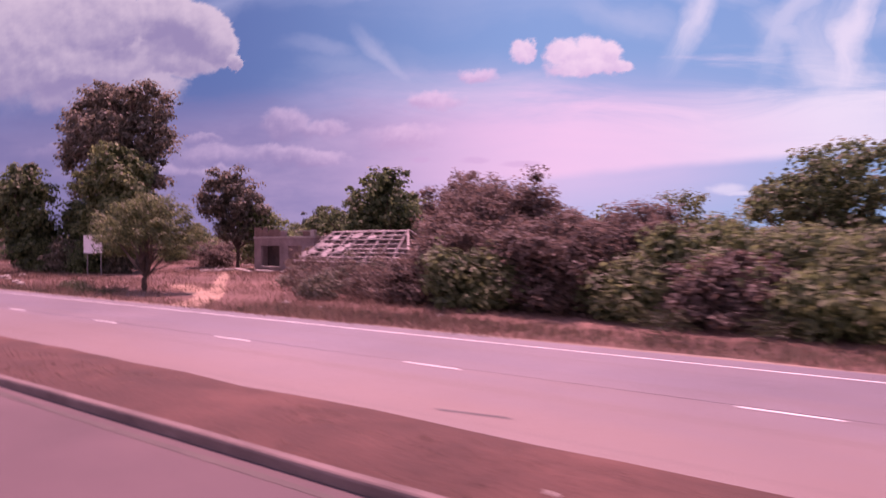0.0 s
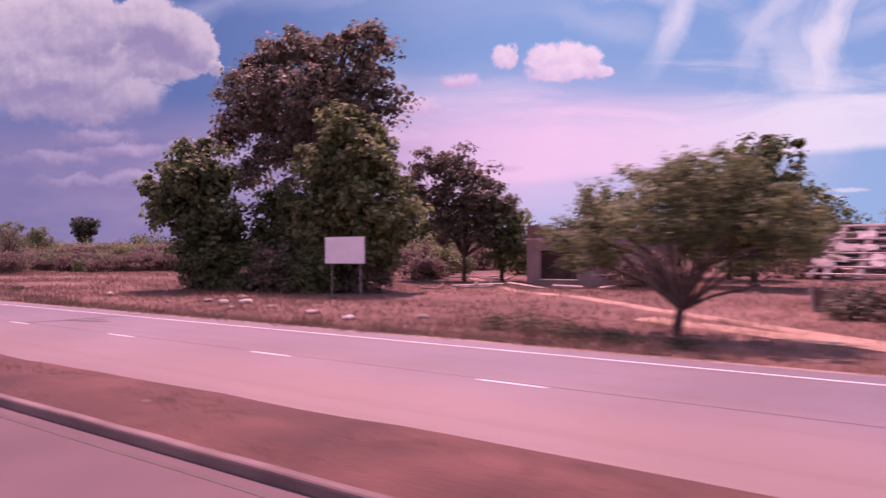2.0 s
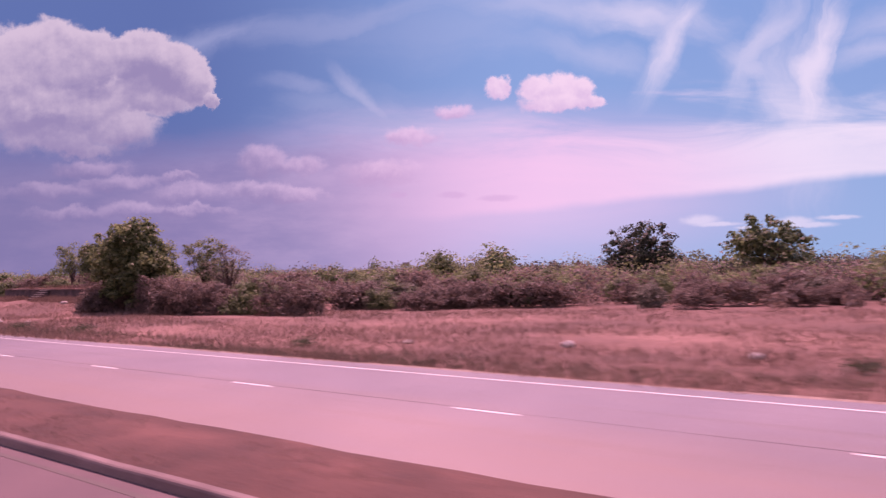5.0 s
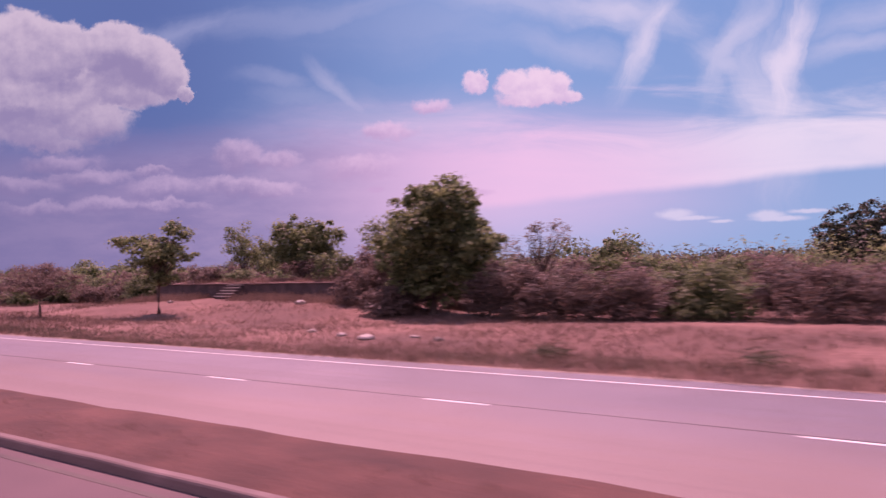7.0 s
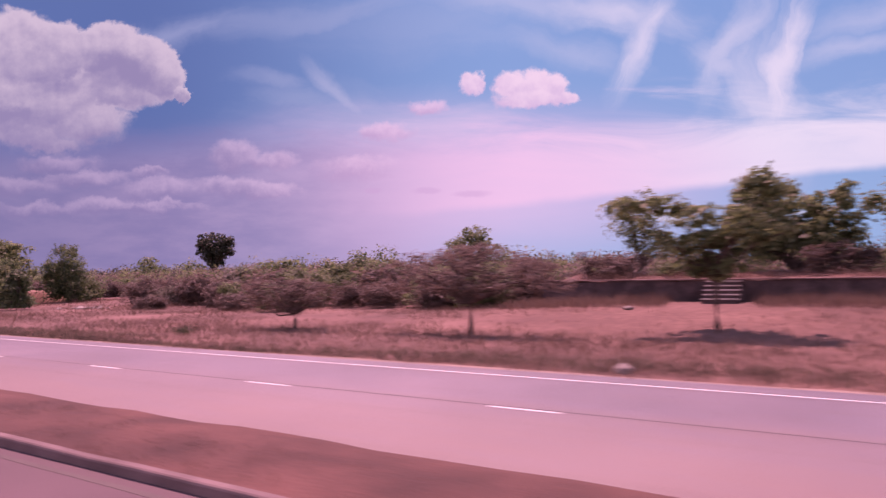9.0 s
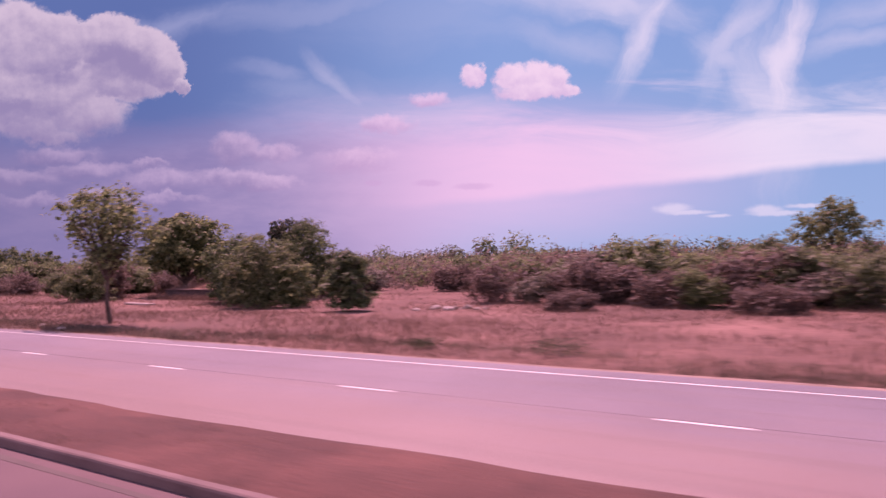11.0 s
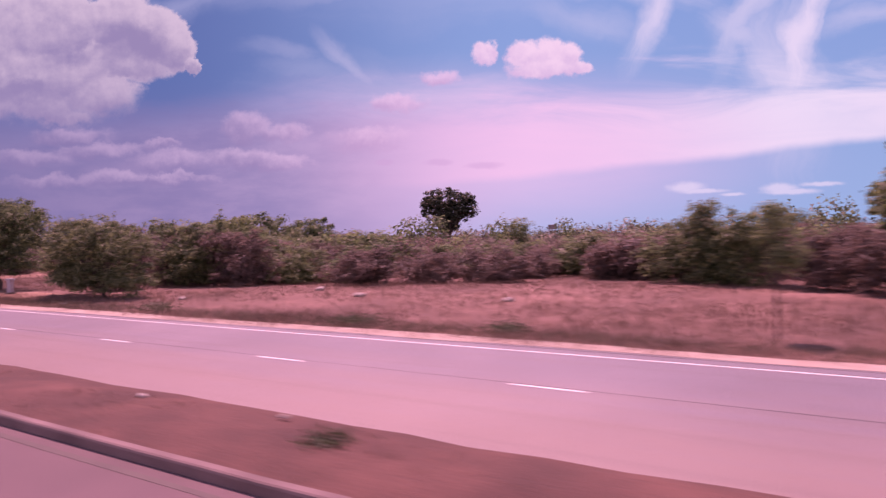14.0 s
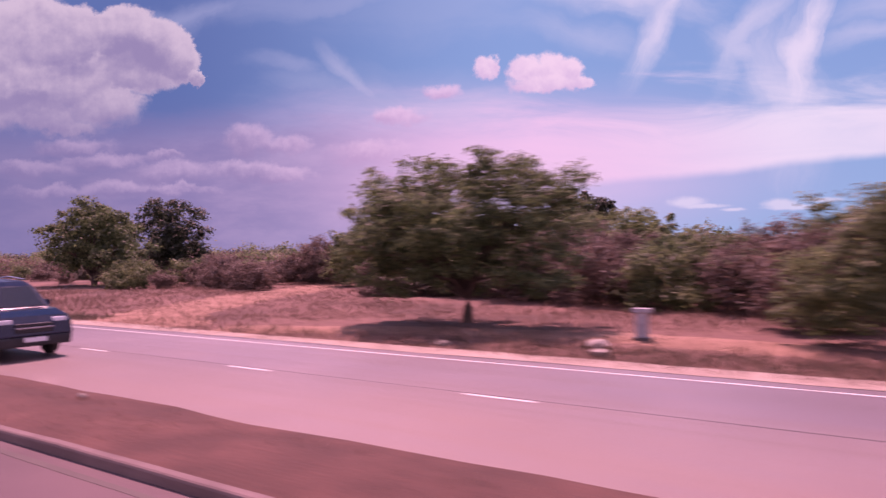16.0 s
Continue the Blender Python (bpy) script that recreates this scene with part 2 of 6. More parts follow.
    crisp_f, crisp_s = heaped(((0.062, 0.278, 0.021, 0.017), (0.078, 0.281, 0.016, 0.014), (0.128, 0.273, 0.028, 0.024), (0.160, 0.274, 0.030, 0.024), (0.188, 0.270, 0.026, 0.024), (0.158, 0.254, 0.062, 0.018), (0.206, 0.256, 0.018, 0.014)), ragged, 1.05, 0.5)
    small_col = g.mix(g.step(g.add(g.mul(crisp_s, 0.5), g.mul(fine, 1.6)), -0.7, 0.5), (0.262, 0.404, 0.486), (0.352, 0.576, 0.566))
    col = g.mix(g.mul(g.step(g.add(crisp_f, g.mul(g.sub(n3, 0.5), 0.60)), 0.0, 0.42), g.mul(front, 0.92)), col, small_col)

    back = g.node("ShaderNodeBackground")
    g.put(back.inputs[0], col)
    back.inputs[1].default_value = 1.0
    g.tree.links.new(back.outputs[0], g.node("ShaderNodeOutputWorld").inputs[0])


build_sky()

# ---- materials ----


def material(name, colours, scale=1.0, rough=0.85, bump=0.3, fine=30.0, metal=0.0, island=0.0, thin=0.0, space="Object", spread=(0.35, 0.65), per_object=0.0):
    """A two-scale mottled surface. colours: dark, mid, light. island: how far single pieces of one mesh differ."""
    m = bpy.data.materials.new(name)
    m.use_nodes = True
    g = Graph(m.node_tree)
    bsdf = m.node_tree.nodes["Principled BSDF"]
    at = g.node("ShaderNodeTexCoord").outputs[space]
    broad, small = g.noise(at, scale, 4.0, 0.6), g.noise(at, fine, 3.0, 0.6)
    t = g.add(g.mul(broad, 0.65), g.mul(small, 0.35))
    if island:
        t = g.add(t, g.mul(g.sub(g.node("ShaderNodeNewGeometry").outputs["Random Per Island"], 0.5), island))
    if per_object:
        t = g.add(t, g.mul(g.sub(g.node("ShaderNodeObjectInfo").outputs["Random"], 0.5), per_object))
    ramp = g.node("ShaderNodeValToRGB")
    el = ramp.color_ramp.elements
    el[0].position, el[1].position = spread[0], spread[1]
    el[0].color, el[1].color = (*colours[0], 1), (*colours[2], 1)
    mid = el.new(sum(spread) / 2)
    mid.color = (*colours[1], 1)
    g.put(ramp.inputs[0], t)
    g.put(bsdf.inputs["Base Color"], ramp.outputs[0])
    g.put(bsdf.inputs["Roughness"], g.add(rough - 0.08, g.mul(small, 0.16)))
    bsdf.inputs["Metallic"].default_value = metal
    if bump:
        b = g.node("ShaderNodeBump")
        b.inputs["Strength"].default_value, b.inputs["Distance"].default_value = bump, 0.02
        g.put(b.inputs["Height"], g.add(small, g.mul(broad, 0.5)))
        g.put(bsdf.inputs["Normal"], b.outputs[0])
    if thin:
        tr = g.node("ShaderNodeBsdfTranslucent")
        g.put(tr.inputs[0], ramp.outputs[0])
        mx = g.node("ShaderNodeMixShader")
        mx.inputs[0].default_value = thin
        g.tree.links.new(bsdf.outputs[0], mx.inputs[1])
        g.tree.links.new(tr.outputs[0], mx.inputs[2])
        g.tree.links.new(mx.outputs[0], m.node_tree.nodes["Material Output"].inputs[0])
    return m


def leaves(name, colours, thin=0.3):
    return material(name, colours, 0.5, 0.6, 0.0, 5.0, island=0.55, thin=thin, spread=(0.2, 0.85))


M_ASPHALT = material("asphalt", ((0.118, 0.098, 0.112), (0.153, 0.128, 0.147), (0.196, 0.161, 0.178)), 0.18, 0.50, 0.35, 60.0)


def road_wear(m, dust, y_near, y_far):
    """Red dust that thickens towards the median and faint long streaks along the lanes."""
    g = Graph(m.node_tree)
    bsdf = m.node_tree.nodes["Principled BSDF"]
    base = bsdf.inputs["Base Color"].links[0].from_socket
    at = g.split(g.node("ShaderNodeTexCoord").outputs["Object"])
    long = g.noise(g.xyz(g.mul(at[0], 0.03), g.mul(at[1], 1.6), 0.0), 1.0, 4.0, 0.6)
    blot = g.noise(g.xyz(g.mul(at[0], 0.22), g.mul(at[1], 0.7), 7.0), 1.0, 5.0, 0.62)
    k = g.add(g.step(at[1], y_far, y_near), g.mul(g.sub(g.add(long, blot), 1.0), 0.9))
    col = g.mix(g.math("MULTIPLY", g.math("MINIMUM", g.most(k, 0.0), 1.0), 0.56), base, dust)
    col = g.mix(g.mul(g.step(long, 0.50, 0.66), 0.16), col, (0.06, 0.052, 0.05))
    g.put(bsdf.inputs["Base Color"], col)


road_wear(M_ASPHALT, (0.245, 0.150, 0.112), 7.6, 13.2)
M_OWN = material("dusty_asphalt", ((0.086, 0.056, 0.058), (0.116, 0.072, 0.076), (0.146, 0.090, 0.090)), 0.25, 0.85, 0.35, 55.0)
M_PAINT = material("road_paint", ((0.445, 0.430, 0.407), (0.578, 0.570, 0.555), (0.637, 0.629, 0.615)), 2.0, 0.6, 0.15, 40.0)
M_WORN = material("worn_road_paint", ((0.059, 0.042, 0.038), (0.077, 0.054, 0.048), (0.093, 0.069, 0.060)), 1.2, 0.7, 0.15, 30.0)
M_SEAM = material("tar_seam", ((0.040, 0.036, 0.036), (0.064, 0.056, 0.056), (0.096, 0.080, 0.080)), 2.0, 0.6, 0.2, 30.0)
M_SHOULDER = material("dusty_shoulder", ((0.200, 0.141, 0.111), (0.262, 0.185, 0.148), (0.323, 0.237, 0.192)), 0.5, 0.9, 0.4, 30.0)
M_DUST = material("pale_sandy_dust", ((0.250, 0.186, 0.150), (0.330, 0.254, 0.208), (0.400, 0.318, 0.266)), 0.7, 0.95, 0.3, 18.0)
M_KERB = material("kerb_concrete", ((0.100, 0.064, 0.060), (0.164, 0.108, 0.100), (0.236, 0.160, 0.148)), 0.8, 0.85, 0.3, 25.0)
M_MEDIAN = material("median_soil", ((0.054, 0.022, 0.017), (0.094, 0.038, 0.029), (0.150, 0.062, 0.047)), 0.5, 0.95, 0.8, 14.0)
M_SOIL = material("red_soil", ((0.094, 0.047, 0.037), (0.158, 0.076, 0.058), (0.254, 0.134, 0.104)), 0.13, 0.95, 0.6, 3.0)
M_EARTH = material("bare_red_earth", ((0.200, 0.104, 0.070), (0.280, 0.150, 0.102), (0.360, 0.208, 0.146)), 0.5, 0.95, 0.4, 7.0)
M_SAND = material("trodden_sand", ((0.279, 0.167, 0.114), (0.357, 0.228, 0.160), (0.434, 0.296, 0.213)), 0.6, 0.95, 0.4, 8.0)
M_STRAW = material("dry_grass", ((0.120, 0.074, 0.056), (0.196, 0.124, 0.094), (0.290, 0.194, 0.148)), 0.25, 0.8, 0.0, 3.0, island=0.4, thin=0.45)
M_BROWN = material("brown_verge_grass", ((0.068, 0.058, 0.040), (0.122, 0.104, 0.072), (0.205, 0.172, 0.120)), 0.25, 0.85, 0.0, 3.0, island=0.4, thin=0.4)
M_WEED = leaves("weed_leaves", ((0.034, 0.046, 0.022), (0.066, 0.086, 0.042), (0.106, 0.130, 0.068)), 0.4)
M_BARK = material("bark", ((0.041, 0.027, 0.022), (0.081, 0.056, 0.043), (0.144, 0.104, 0.081)), 2.0, 0.9, 0.8, 18.0)
M_TWIG = material("grey_twigs", ((0.085, 0.062, 0.052), (0.142, 0.104, 0.090), (0.209, 0.162, 0.142)), 2.0, 0.9, 0.4, 14.0)
M_MANGO = leaves("dark_green_leaves", ((0.036, 0.058, 0.027), (0.098, 0.156, 0.066), (0.200, 0.278, 0.122)), 0.55)
M_ACACIA = leaves("feathery_leaves", ((0.060, 0.084, 0.038), (0.134, 0.182, 0.080), (0.240, 0.288, 0.134)), 0.55)
M_OLD = leaves("grey_brown_leaves", ((0.082, 0.080, 0.058), (0.168, 0.160, 0.114), (0.300, 0.274, 0.214)), 0.55)
M_DRY = leaves("dry_bush_leaves", ((0.092, 0.064, 0.051), (0.168, 0.119, 0.095), (0.266, 0.198, 0.158)), 0.55)
M_GREEN = leaves("bush_leaves", ((0.054, 0.080, 0.034), (0.146, 0.204, 0.084), (0.276, 0.340, 0.150)), 0.55)
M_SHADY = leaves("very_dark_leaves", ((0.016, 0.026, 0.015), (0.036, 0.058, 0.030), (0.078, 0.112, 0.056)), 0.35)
M_FAR = leaves("far_leaves", ((0.027, 0.036, 0.023), (0.053, 0.067, 0.044), (0.094, 0.103, 0.069)), 0.4)
M_ROCK = material("pale_stone", ((0.204, 0.163, 0.136), (0.299, 0.252, 0.218), (0.408, 0.360, 0.320)), 3.0, 0.9, 0.6, 20.0, per_object=0.3)
M_PLASTER = material("weathered_plaster", ((0.160, 0.112, 0.104), (0.240, 0.176, 0.168), (0.320, 0.248, 0.232)), 0.7, 0.92, 0.5, 9.0)
M_BRICK = material("old_blockwork", ((0.120, 0.072, 0.060), (0.184, 0.116, 0.096), (0.256, 0.168, 0.144)), 1.5, 0.95, 0.8, 12.0)
# dark rubble tone; the house's inner wall takes it as painted shade
M_DARKWALL = material("dark_rubble_and_room_shade", ((0.045, 0.032, 0.029), (0.077, 0.054, 0.050), (0.126, 0.090, 0.081)), 1.3, 0.95, 0.9, 10.0)
M_STEP = material("cement_steps", ((0.265, 0.225, 0.199), (0.345, 0.298, 0.265), (0.411, 0.365, 0.332)), 1.5, 0.9, 0.3, 16.0)
M_POLE = material("weathered_poles", ((0.321, 0.252, 0.230), (0.482, 0.401, 0.367), (0.666, 0.574, 0.528)), 2.0, 0.85, 0.3, 20.0, island=0.3)
M_GREYPOLE = material("grey_rafters", ((0.090, 0.068, 0.064), (0.150, 0.118, 0.112), (0.230, 0.190, 0.182)), 2.0, 0.9, 0.3, 18.0, per_object=0.3)
M_THATCH = material("rotten_thatch", ((0.300, 0.250, 0.232), (0.420, 0.360, 0.340), (0.560, 0.490, 0.470)), 0.9, 0.95, 0.6, 10.0, island=0.5)
# near-black tone that paints the shaded gaps between the roof battens
M_GAPSHADE = material("roof_gap_shade", ((0.021, 0.014, 0.013), (0.038, 0.025, 0.022), (0.063, 0.042, 0.036)), 0.9, 0.95, 0.6, 10.0, island=0.4)
M_BOARD = material("white_board", ((0.62, 0.61, 0.62), (0.72, 0.71, 0.72), (0.78, 0.77, 0.78)), 1.0, 0.5, 0.05, 12.0)
M_STEEL = material("dull_steel", ((0.12, 0.11, 0.11), (0.2, 0.19, 0.19), (0.3, 0.28, 0.28)), 3.0, 0.5, 0.1, 30.0, metal=0.7)
M_MARK = material("marker_concrete", ((0.255, 0.255, 0.268), (0.332, 0.332, 0.351), (0.408, 0.408, 0.421)), 3.0, 0.85, 0.3, 20.0)
M_CARBLUE = material("dark_blue_car_paint", ((0.003, 0.005, 0.018), (0.004, 0.008, 0.026), (0.006, 0.010, 0.032)), 0.5, 0.14, 0.0, 3.0)
M_CARBLACK = material("black_trim", ((0.012, 0.012, 0.013), (0.018, 0.018, 0.02), (0.028, 0.028, 0.03)), 3.0, 0.55, 0.05, 30.0)
M_TAIL = material("tail_light_lens", ((0.05, 0.005, 0.006), (0.08, 0.008, 0.01), (0.11, 0.012, 0.014)), 3.0, 0.2, 0.0, 20.0)
M_TYRE = material("tyre_rubber", ((0.015, 0.014, 0.014), (0.025, 0.023, 0.022), (0.045, 0.04, 0.038)), 4.0, 0.85, 0.2, 30.0)
M_CHROME = material("bright_metal", ((0.5, 0.5, 0.52), (0.6, 0.6, 0.62), (0.7, 0.7, 0.72)), 3.0, 0.25, 0.0, 20.0, metal=1.0)
M_LAMP = material("headlight_lens", ((0.55, 0.56, 0.6), (0.65, 0.66, 0.7), (0.75, 0.76, 0.8)), 3.0, 0.12, 0.0, 20.0)


def glass(name, tint):
    m = bpy.data.materials.new(name)
    m.use_nodes = True
    b = m.node_tree.nodes["Principled BSDF"]
    b.inputs["Base Color"].default_value, b.inputs["Roughness"].default_value = (*tint, 1), 0.05
    b.inputs["Transmission Weight"].default_value = 0.6
    return m


M_GLASS = glass("tinted_car_glass", (0.05, 0.06, 0.08))

# ---- building blocks ----


def part(name, bm, mat, parent=None, label=""):
    """Links a bmesh as one mesh object under a thing or a part."""
    me = bpy.data.meshes.new(name)
    bm.to_mesh(me)
    bm.free()
    me.materials.append(mat)
    ob = new(name, me)
    ob.parent = parent
    return tagged(ob, label)


def thing(name, x, y, z=0.0, turn=0.0):
    ob = new(name)
    ob.empty_display_size = 0.3
    ob.matrix_world = pose(x, y, z, 0, 0, turn)
    return ob


def box(bm, x0, x1, y0, y1, z0, z1, bevel=0.0):
    made = bmesh.ops.create_cube(bm, size=1.0)["verts"]
    bmesh.ops.transform(bm, verts=made, matrix=Matrix.LocRotScale(((x0 + x1) / 2, (y0 + y1) / 2, (z0 + z1) / 2), None, (x1 - x0, y1 - y0, z1 - z0)))
    if bevel:
        edges = {e for v in made for e in v.link_edges}
        bmesh.ops.bevel(bm, geom=list(edges), offset=bevel, segments=2, profile=0.6, affect="EDGES")
    return bm


def tube(bm, pts, radii, sides=6):
    rings = []
    for i, (p, r) in enumerate(zip(pts, radii)):
        a, b = Vector(pts[max(i - 1, 0)]), Vector(pts[min(i + 1, len(pts) - 1)])
        q = (b - a).to_track_quat("Z", "Y")
        rings.append([bm.verts.new(Vector(p) + q @ Vector((r * math.cos(k * math.tau / sides), r * math.sin(k * math.tau / sides), 0))) for k in range(sides)])
    for lo, hi in zip(rings, rings[1:]):
        for k in range(sides):
            bm.faces.new((lo[k], lo[(k + 1) % sides], hi[(k + 1) % sides], hi[k]))
    bm.faces.new(rings[-1])
    bm.faces.new(rings[0][::-1])
    return bm


def slab_mesh(name, verts, faces, mat, smooth=False):
    me = bpy.data.meshes.new(name)
    me.from_pydata(verts, [], faces)
    me.materials.append(mat)
    if smooth:
        me.polygons.foreach_set("use_smooth", [True] * len(me.polygons))
    return new(name, me)


def rnd(seed):
    return np.random.default_rng(seed)


def leaf_object(name, centres, size, rng, mat, parent=None, droop=0.3, slim=0.32, facing=None, corners=4):
    """One mesh of small kite-shaped or three-cornered leaves round the given centres; facing turns their upper sides outwards."""
    n = len(centres)
    if facing is None:
        d = rng.normal(size=(n, 3))
        d[:, 2] -= droop
        d /= np.linalg.norm(d, axis=1)[:, None]
        s = np.cross(d, rng.normal(size=(n, 3)))
        s /= np.linalg.norm(s, axis=1)[:, None]
        up = np.cross(d, s)
    else:
        up = facing + rng.normal(size=(n, 3)) * 0.45
        up /= np.linalg.norm(up, axis=1)[:, None]
        d = np.cross(up, rng.normal(size=(n, 3)))
        d /= np.linalg.norm(d, axis=1)[:, None]
        s = np.cross(up, d)
    ln = (size * rng.uniform(0.6, 1.4, n))[:, None]
    v = np.empty((n, corners, 3))
    if corners == 4:
        v[:, 0] = centres - 0.5 * ln * d
        v[:, 1] = centres + slim * ln * s + 0.10 * ln * up
        v[:, 2] = centres + 0.5 * ln * d
        v[:, 3] = centres - slim * ln * s + 0.10 * ln * up
    else:
        v[:, 0] = centres - 0.5 * ln * d + 1.3 * slim * ln * s
        v[:, 1] = centres + 0.7 * ln * d
        v[:, 2] = centres - 0.5 * ln * d - 1.3 * slim * ln * s
    me = bpy.data.meshes.new(name)
    me.vertices.add(corners * n)
    me.vertices.foreach_set("co", v.reshape(-1).astype(np.float32))
    me.loops.add(corners * n)
    me.loops.foreach_set("vertex_index", np.arange(corners * n, dtype=np.int32))
    me.polygons.add(n)
    me.polygons.foreach_set("loop_start", np.arange(0, corners * n, corners, dtype=np.int32))
    me.update(calc_edges=True)
    me.materials.append(mat)
    ob = new(name, me)
    ob.parent = parent
    return ob


def crown_points(rng, lobes, clumps, per, radius, shell=0.45, flat=0.7, low=0.15):
    """Leaves in puffs that fill the outer part of a few lobes (x, y, z, rx, ry, rz): places, puff centres, outward directions."""
    clumps, per, radius = max(8, int(clumps * 0.60)), int(per * 1.7), radius * 1.6
    vol = np.array([l[3] * l[4] * l[5] for l in lobes]) ** 0.67
    pick = rng.choice(len(lobes), clumps, p=vol / vol.sum())
    L = np.array(lobes)[pick]
    d = rng.normal(size=(clumps, 3))
    d /= np.linalg.norm(d, axis=1)[:, None]
    r = rng.uniform(0.05, 1.0, clumps) ** shell
    r *= rng.uniform(0.80, 1.08, clumps)
    c = L[:, :3] + d * r[:, None] * L[:, 3:]
    c[:, 2] = np.maximum(c[:, 2], low)
    cr = radius * rng.uniform(0.55, 1.45, clumps)
    o = rng.normal(size=(clumps * per, 3)) + np.array((0, 0, 0.55))
    o /= np.linalg.norm(o, axis=1)[:, None]
    p = np.repeat(c, per, 0) + o * (np.repeat(cr, per) * rng.uniform(0.40, 1.30, clumps * per))[:, None] * np.array((1, 1, flat))
    p[:, 2] = np.maximum(p[:, 2], low * 0.5)
    return p, c, o + np.array((0, 0, 0.5))


def limbs(bm, rng, base, fork, tips, r0, wob=0.12, sides=6, sink=None):
    """Trunk from base to fork, then bending limbs to the tips; sink takes each limb as a mesh of its own."""
    base, fork = Vector(base), Vector(fork)
    mid = base.lerp(fork, 0.5) + Vector(rng.normal(size=3) * wob * 0.5)
    tube(bm, [base + Vector((0, 0, -0.15)), base + Vector((0, 0, 0.12)), mid, fork], [r0 * 1.5, r0 * 1.1, r0 * 0.92, r0 * 0.8], sides + 2)
    for tip in tips:
        tip = Vector(tip)
        bend = fork.lerp(tip, 0.5) + Vector((0, 0, 0.10 * (tip - fork).length)) + Vector(rng.normal(size=3) * wob * 2)
        r = r0 * rng.uniform(0.28, 0.5)
        one = bmesh.new() if sink else bm
        tube(one, [fork - Vector((0, 0, r0)), fork.lerp(bend, 0.5) + Vector(rng.normal(size=3) * wob), bend, tip], [r * 1.2, r, r * 0.7, r * 0.2], sides - 1)
        if sink:
            sink(one)


def shoot_points(rng, centres, count, length, leaf):
    """Thin shoots that stand out of the upper crown, and the places of the leaves along them."""
    cut = np.quantile(centres[:, 2], 0.55)
    upper = centres[centres[:, 2] >= cut]
    mid = centres.mean(0)
    bm, spots = bmesh.new(), []
    for c in upper[rng.choice(len(upper), count)]:
        way = (c - mid) / max(0.3, np.linalg.norm(c - mid)) * 0.55 + np.array((0, 0, 0.75)) + rng.normal(size=3) * 0.28
        way /= np.linalg.norm(way)
        ln = length * rng.uniform(0.5, 1.35)
        bend = np.array((rng.normal() * 0.12, rng.normal() * 0.12, -0.08)) * ln
        path = [c - way * 0.3 + bend * k * k + way * ln * k for k in (0.0, 0.4, 0.75, 1.0)]
        tube(bm, [tuple(p) for p in path], [0.014, 0.011, 0.008, 0.003], 3)
        n = max(5, int(ln * 1.9 / leaf))
        k = rng.uniform(0.2, 1.02, n)[:, None]
        spots.append(c - way * 0.3 + bend * k * k + way * ln * k + rng.normal(size=(n, 3)) * leaf * 0.6)
    return np.concatenate(spots), bm


def tree(name, label, x, y, lobes, fork, trunk_r, clumps, per, radius, leaf, mat, seed, shell=0.45, tips=14, bark=None, flat=0.7, slim=0.32, lean=(0.0, 0.0), stems=1, category="tree", group="", split=False, sprays=0, spray=1.0):
    """A tree at (x, y): lobes of the crown relative to its foot, the fork's height, then the foliage."""
    rng = rnd(seed)
    top = thing(name, x, y, height(x, y))
    pts, centres, out = crown_points(rng, lobes, clumps, per, radius, shell, flat)
    bm = bmesh.new()
    far = sorted(centres.tolist(), key=lambda c: -abs(c[0]) - c[2])
    step = max(1, len(far) // max(tips, 1))
    chosen = far[::step][:tips]
    def branch(one):
        part("branch", one, bark or M_BARK, top)

    for k in range(stems):
        off = (0.0, 0.0) if stems == 1 else (rng.normal() * trunk_r * 2.5, rng.normal() * trunk_r * 2.5)
        limbs(bm, rng, (off[0], off[1], 0), (off[0] * 2 + lean[0], off[1] * 2 + lean[1], fork), chosen[k::stems], trunk_r / (1 if stems == 1 else 1.5), sink=branch if split else None)
    part("trunk", bm, bark or M_BARK, top)
    if sprays:
        more, shoots = shoot_points(rng, centres, sprays, spray, leaf)
        pts, out = np.concatenate((pts, more)), np.concatenate((out, rng.normal(size=more.shape) * 0.5 + np.array((0, 0, 0.8))))
        part("shoots", shoots, bark or M_TWIG, top, "thin upright shoots")["kind"] = "stuff"
    leaf_object("crown", pts, leaf, rng, mat, top, slim=slim, facing=out, corners=3 if category == "bush" or leaf < 0.12 else 4)
    return tagged(top, label, category, group)


def height(x, y):
    """The ground: flat by the roads, gently uneven beyond the shoulder."""
    if y < 15.3 and y > -6.0:
        return -0.06
    k = min(1.0, max(0.0, (abs(y) - 15.2) / 8.0))
    n = noise.noise(Vector((x * 0.045, y * 0.06, 0.0))) * 0.22 + noise.noise(Vector((x * 0.2, y * 0.2, 5.0))) * 0.05
    rise = 0.75 * min(1.0, max(0.0, (y - 25.5) / 7.0)) * min(1.0, max(0.0, (70.0 - y) / 20.0)) * math.exp(-(((x + 147.0) / 15.0) ** 4))
    return -0.05 + k * n + rise


# ---- ground and roads ----
X0, X1 = -460, 90
xs = [-4200, -2500, -1500, -900, -650, -540] + list(np.arange(X0, X1 + 1, 2.0)) + [130, 200, 350, 700, 1500, 3000]
ys = [-3000, -1200, -500, -200, -80, -30, -12, -6.0] + [0.0, 8.0, 14.5] + list(np.arange(15.2, 62, 1.3)) + [66, 72, 80, 92, 110, 135, 170, 220, 300, 450, 700, 1100, 1800, 3000, 4500]
verts = [(float(x), float(y), height(x, y)) for y in ys for x in xs]
nx = len(xs)
faces = [(j * nx + i, j * nx + i + 1, (j + 1) * nx + i + 1, (j + 1) * nx + i) for j in range(len(ys) - 1) for i in range(nx - 1)]
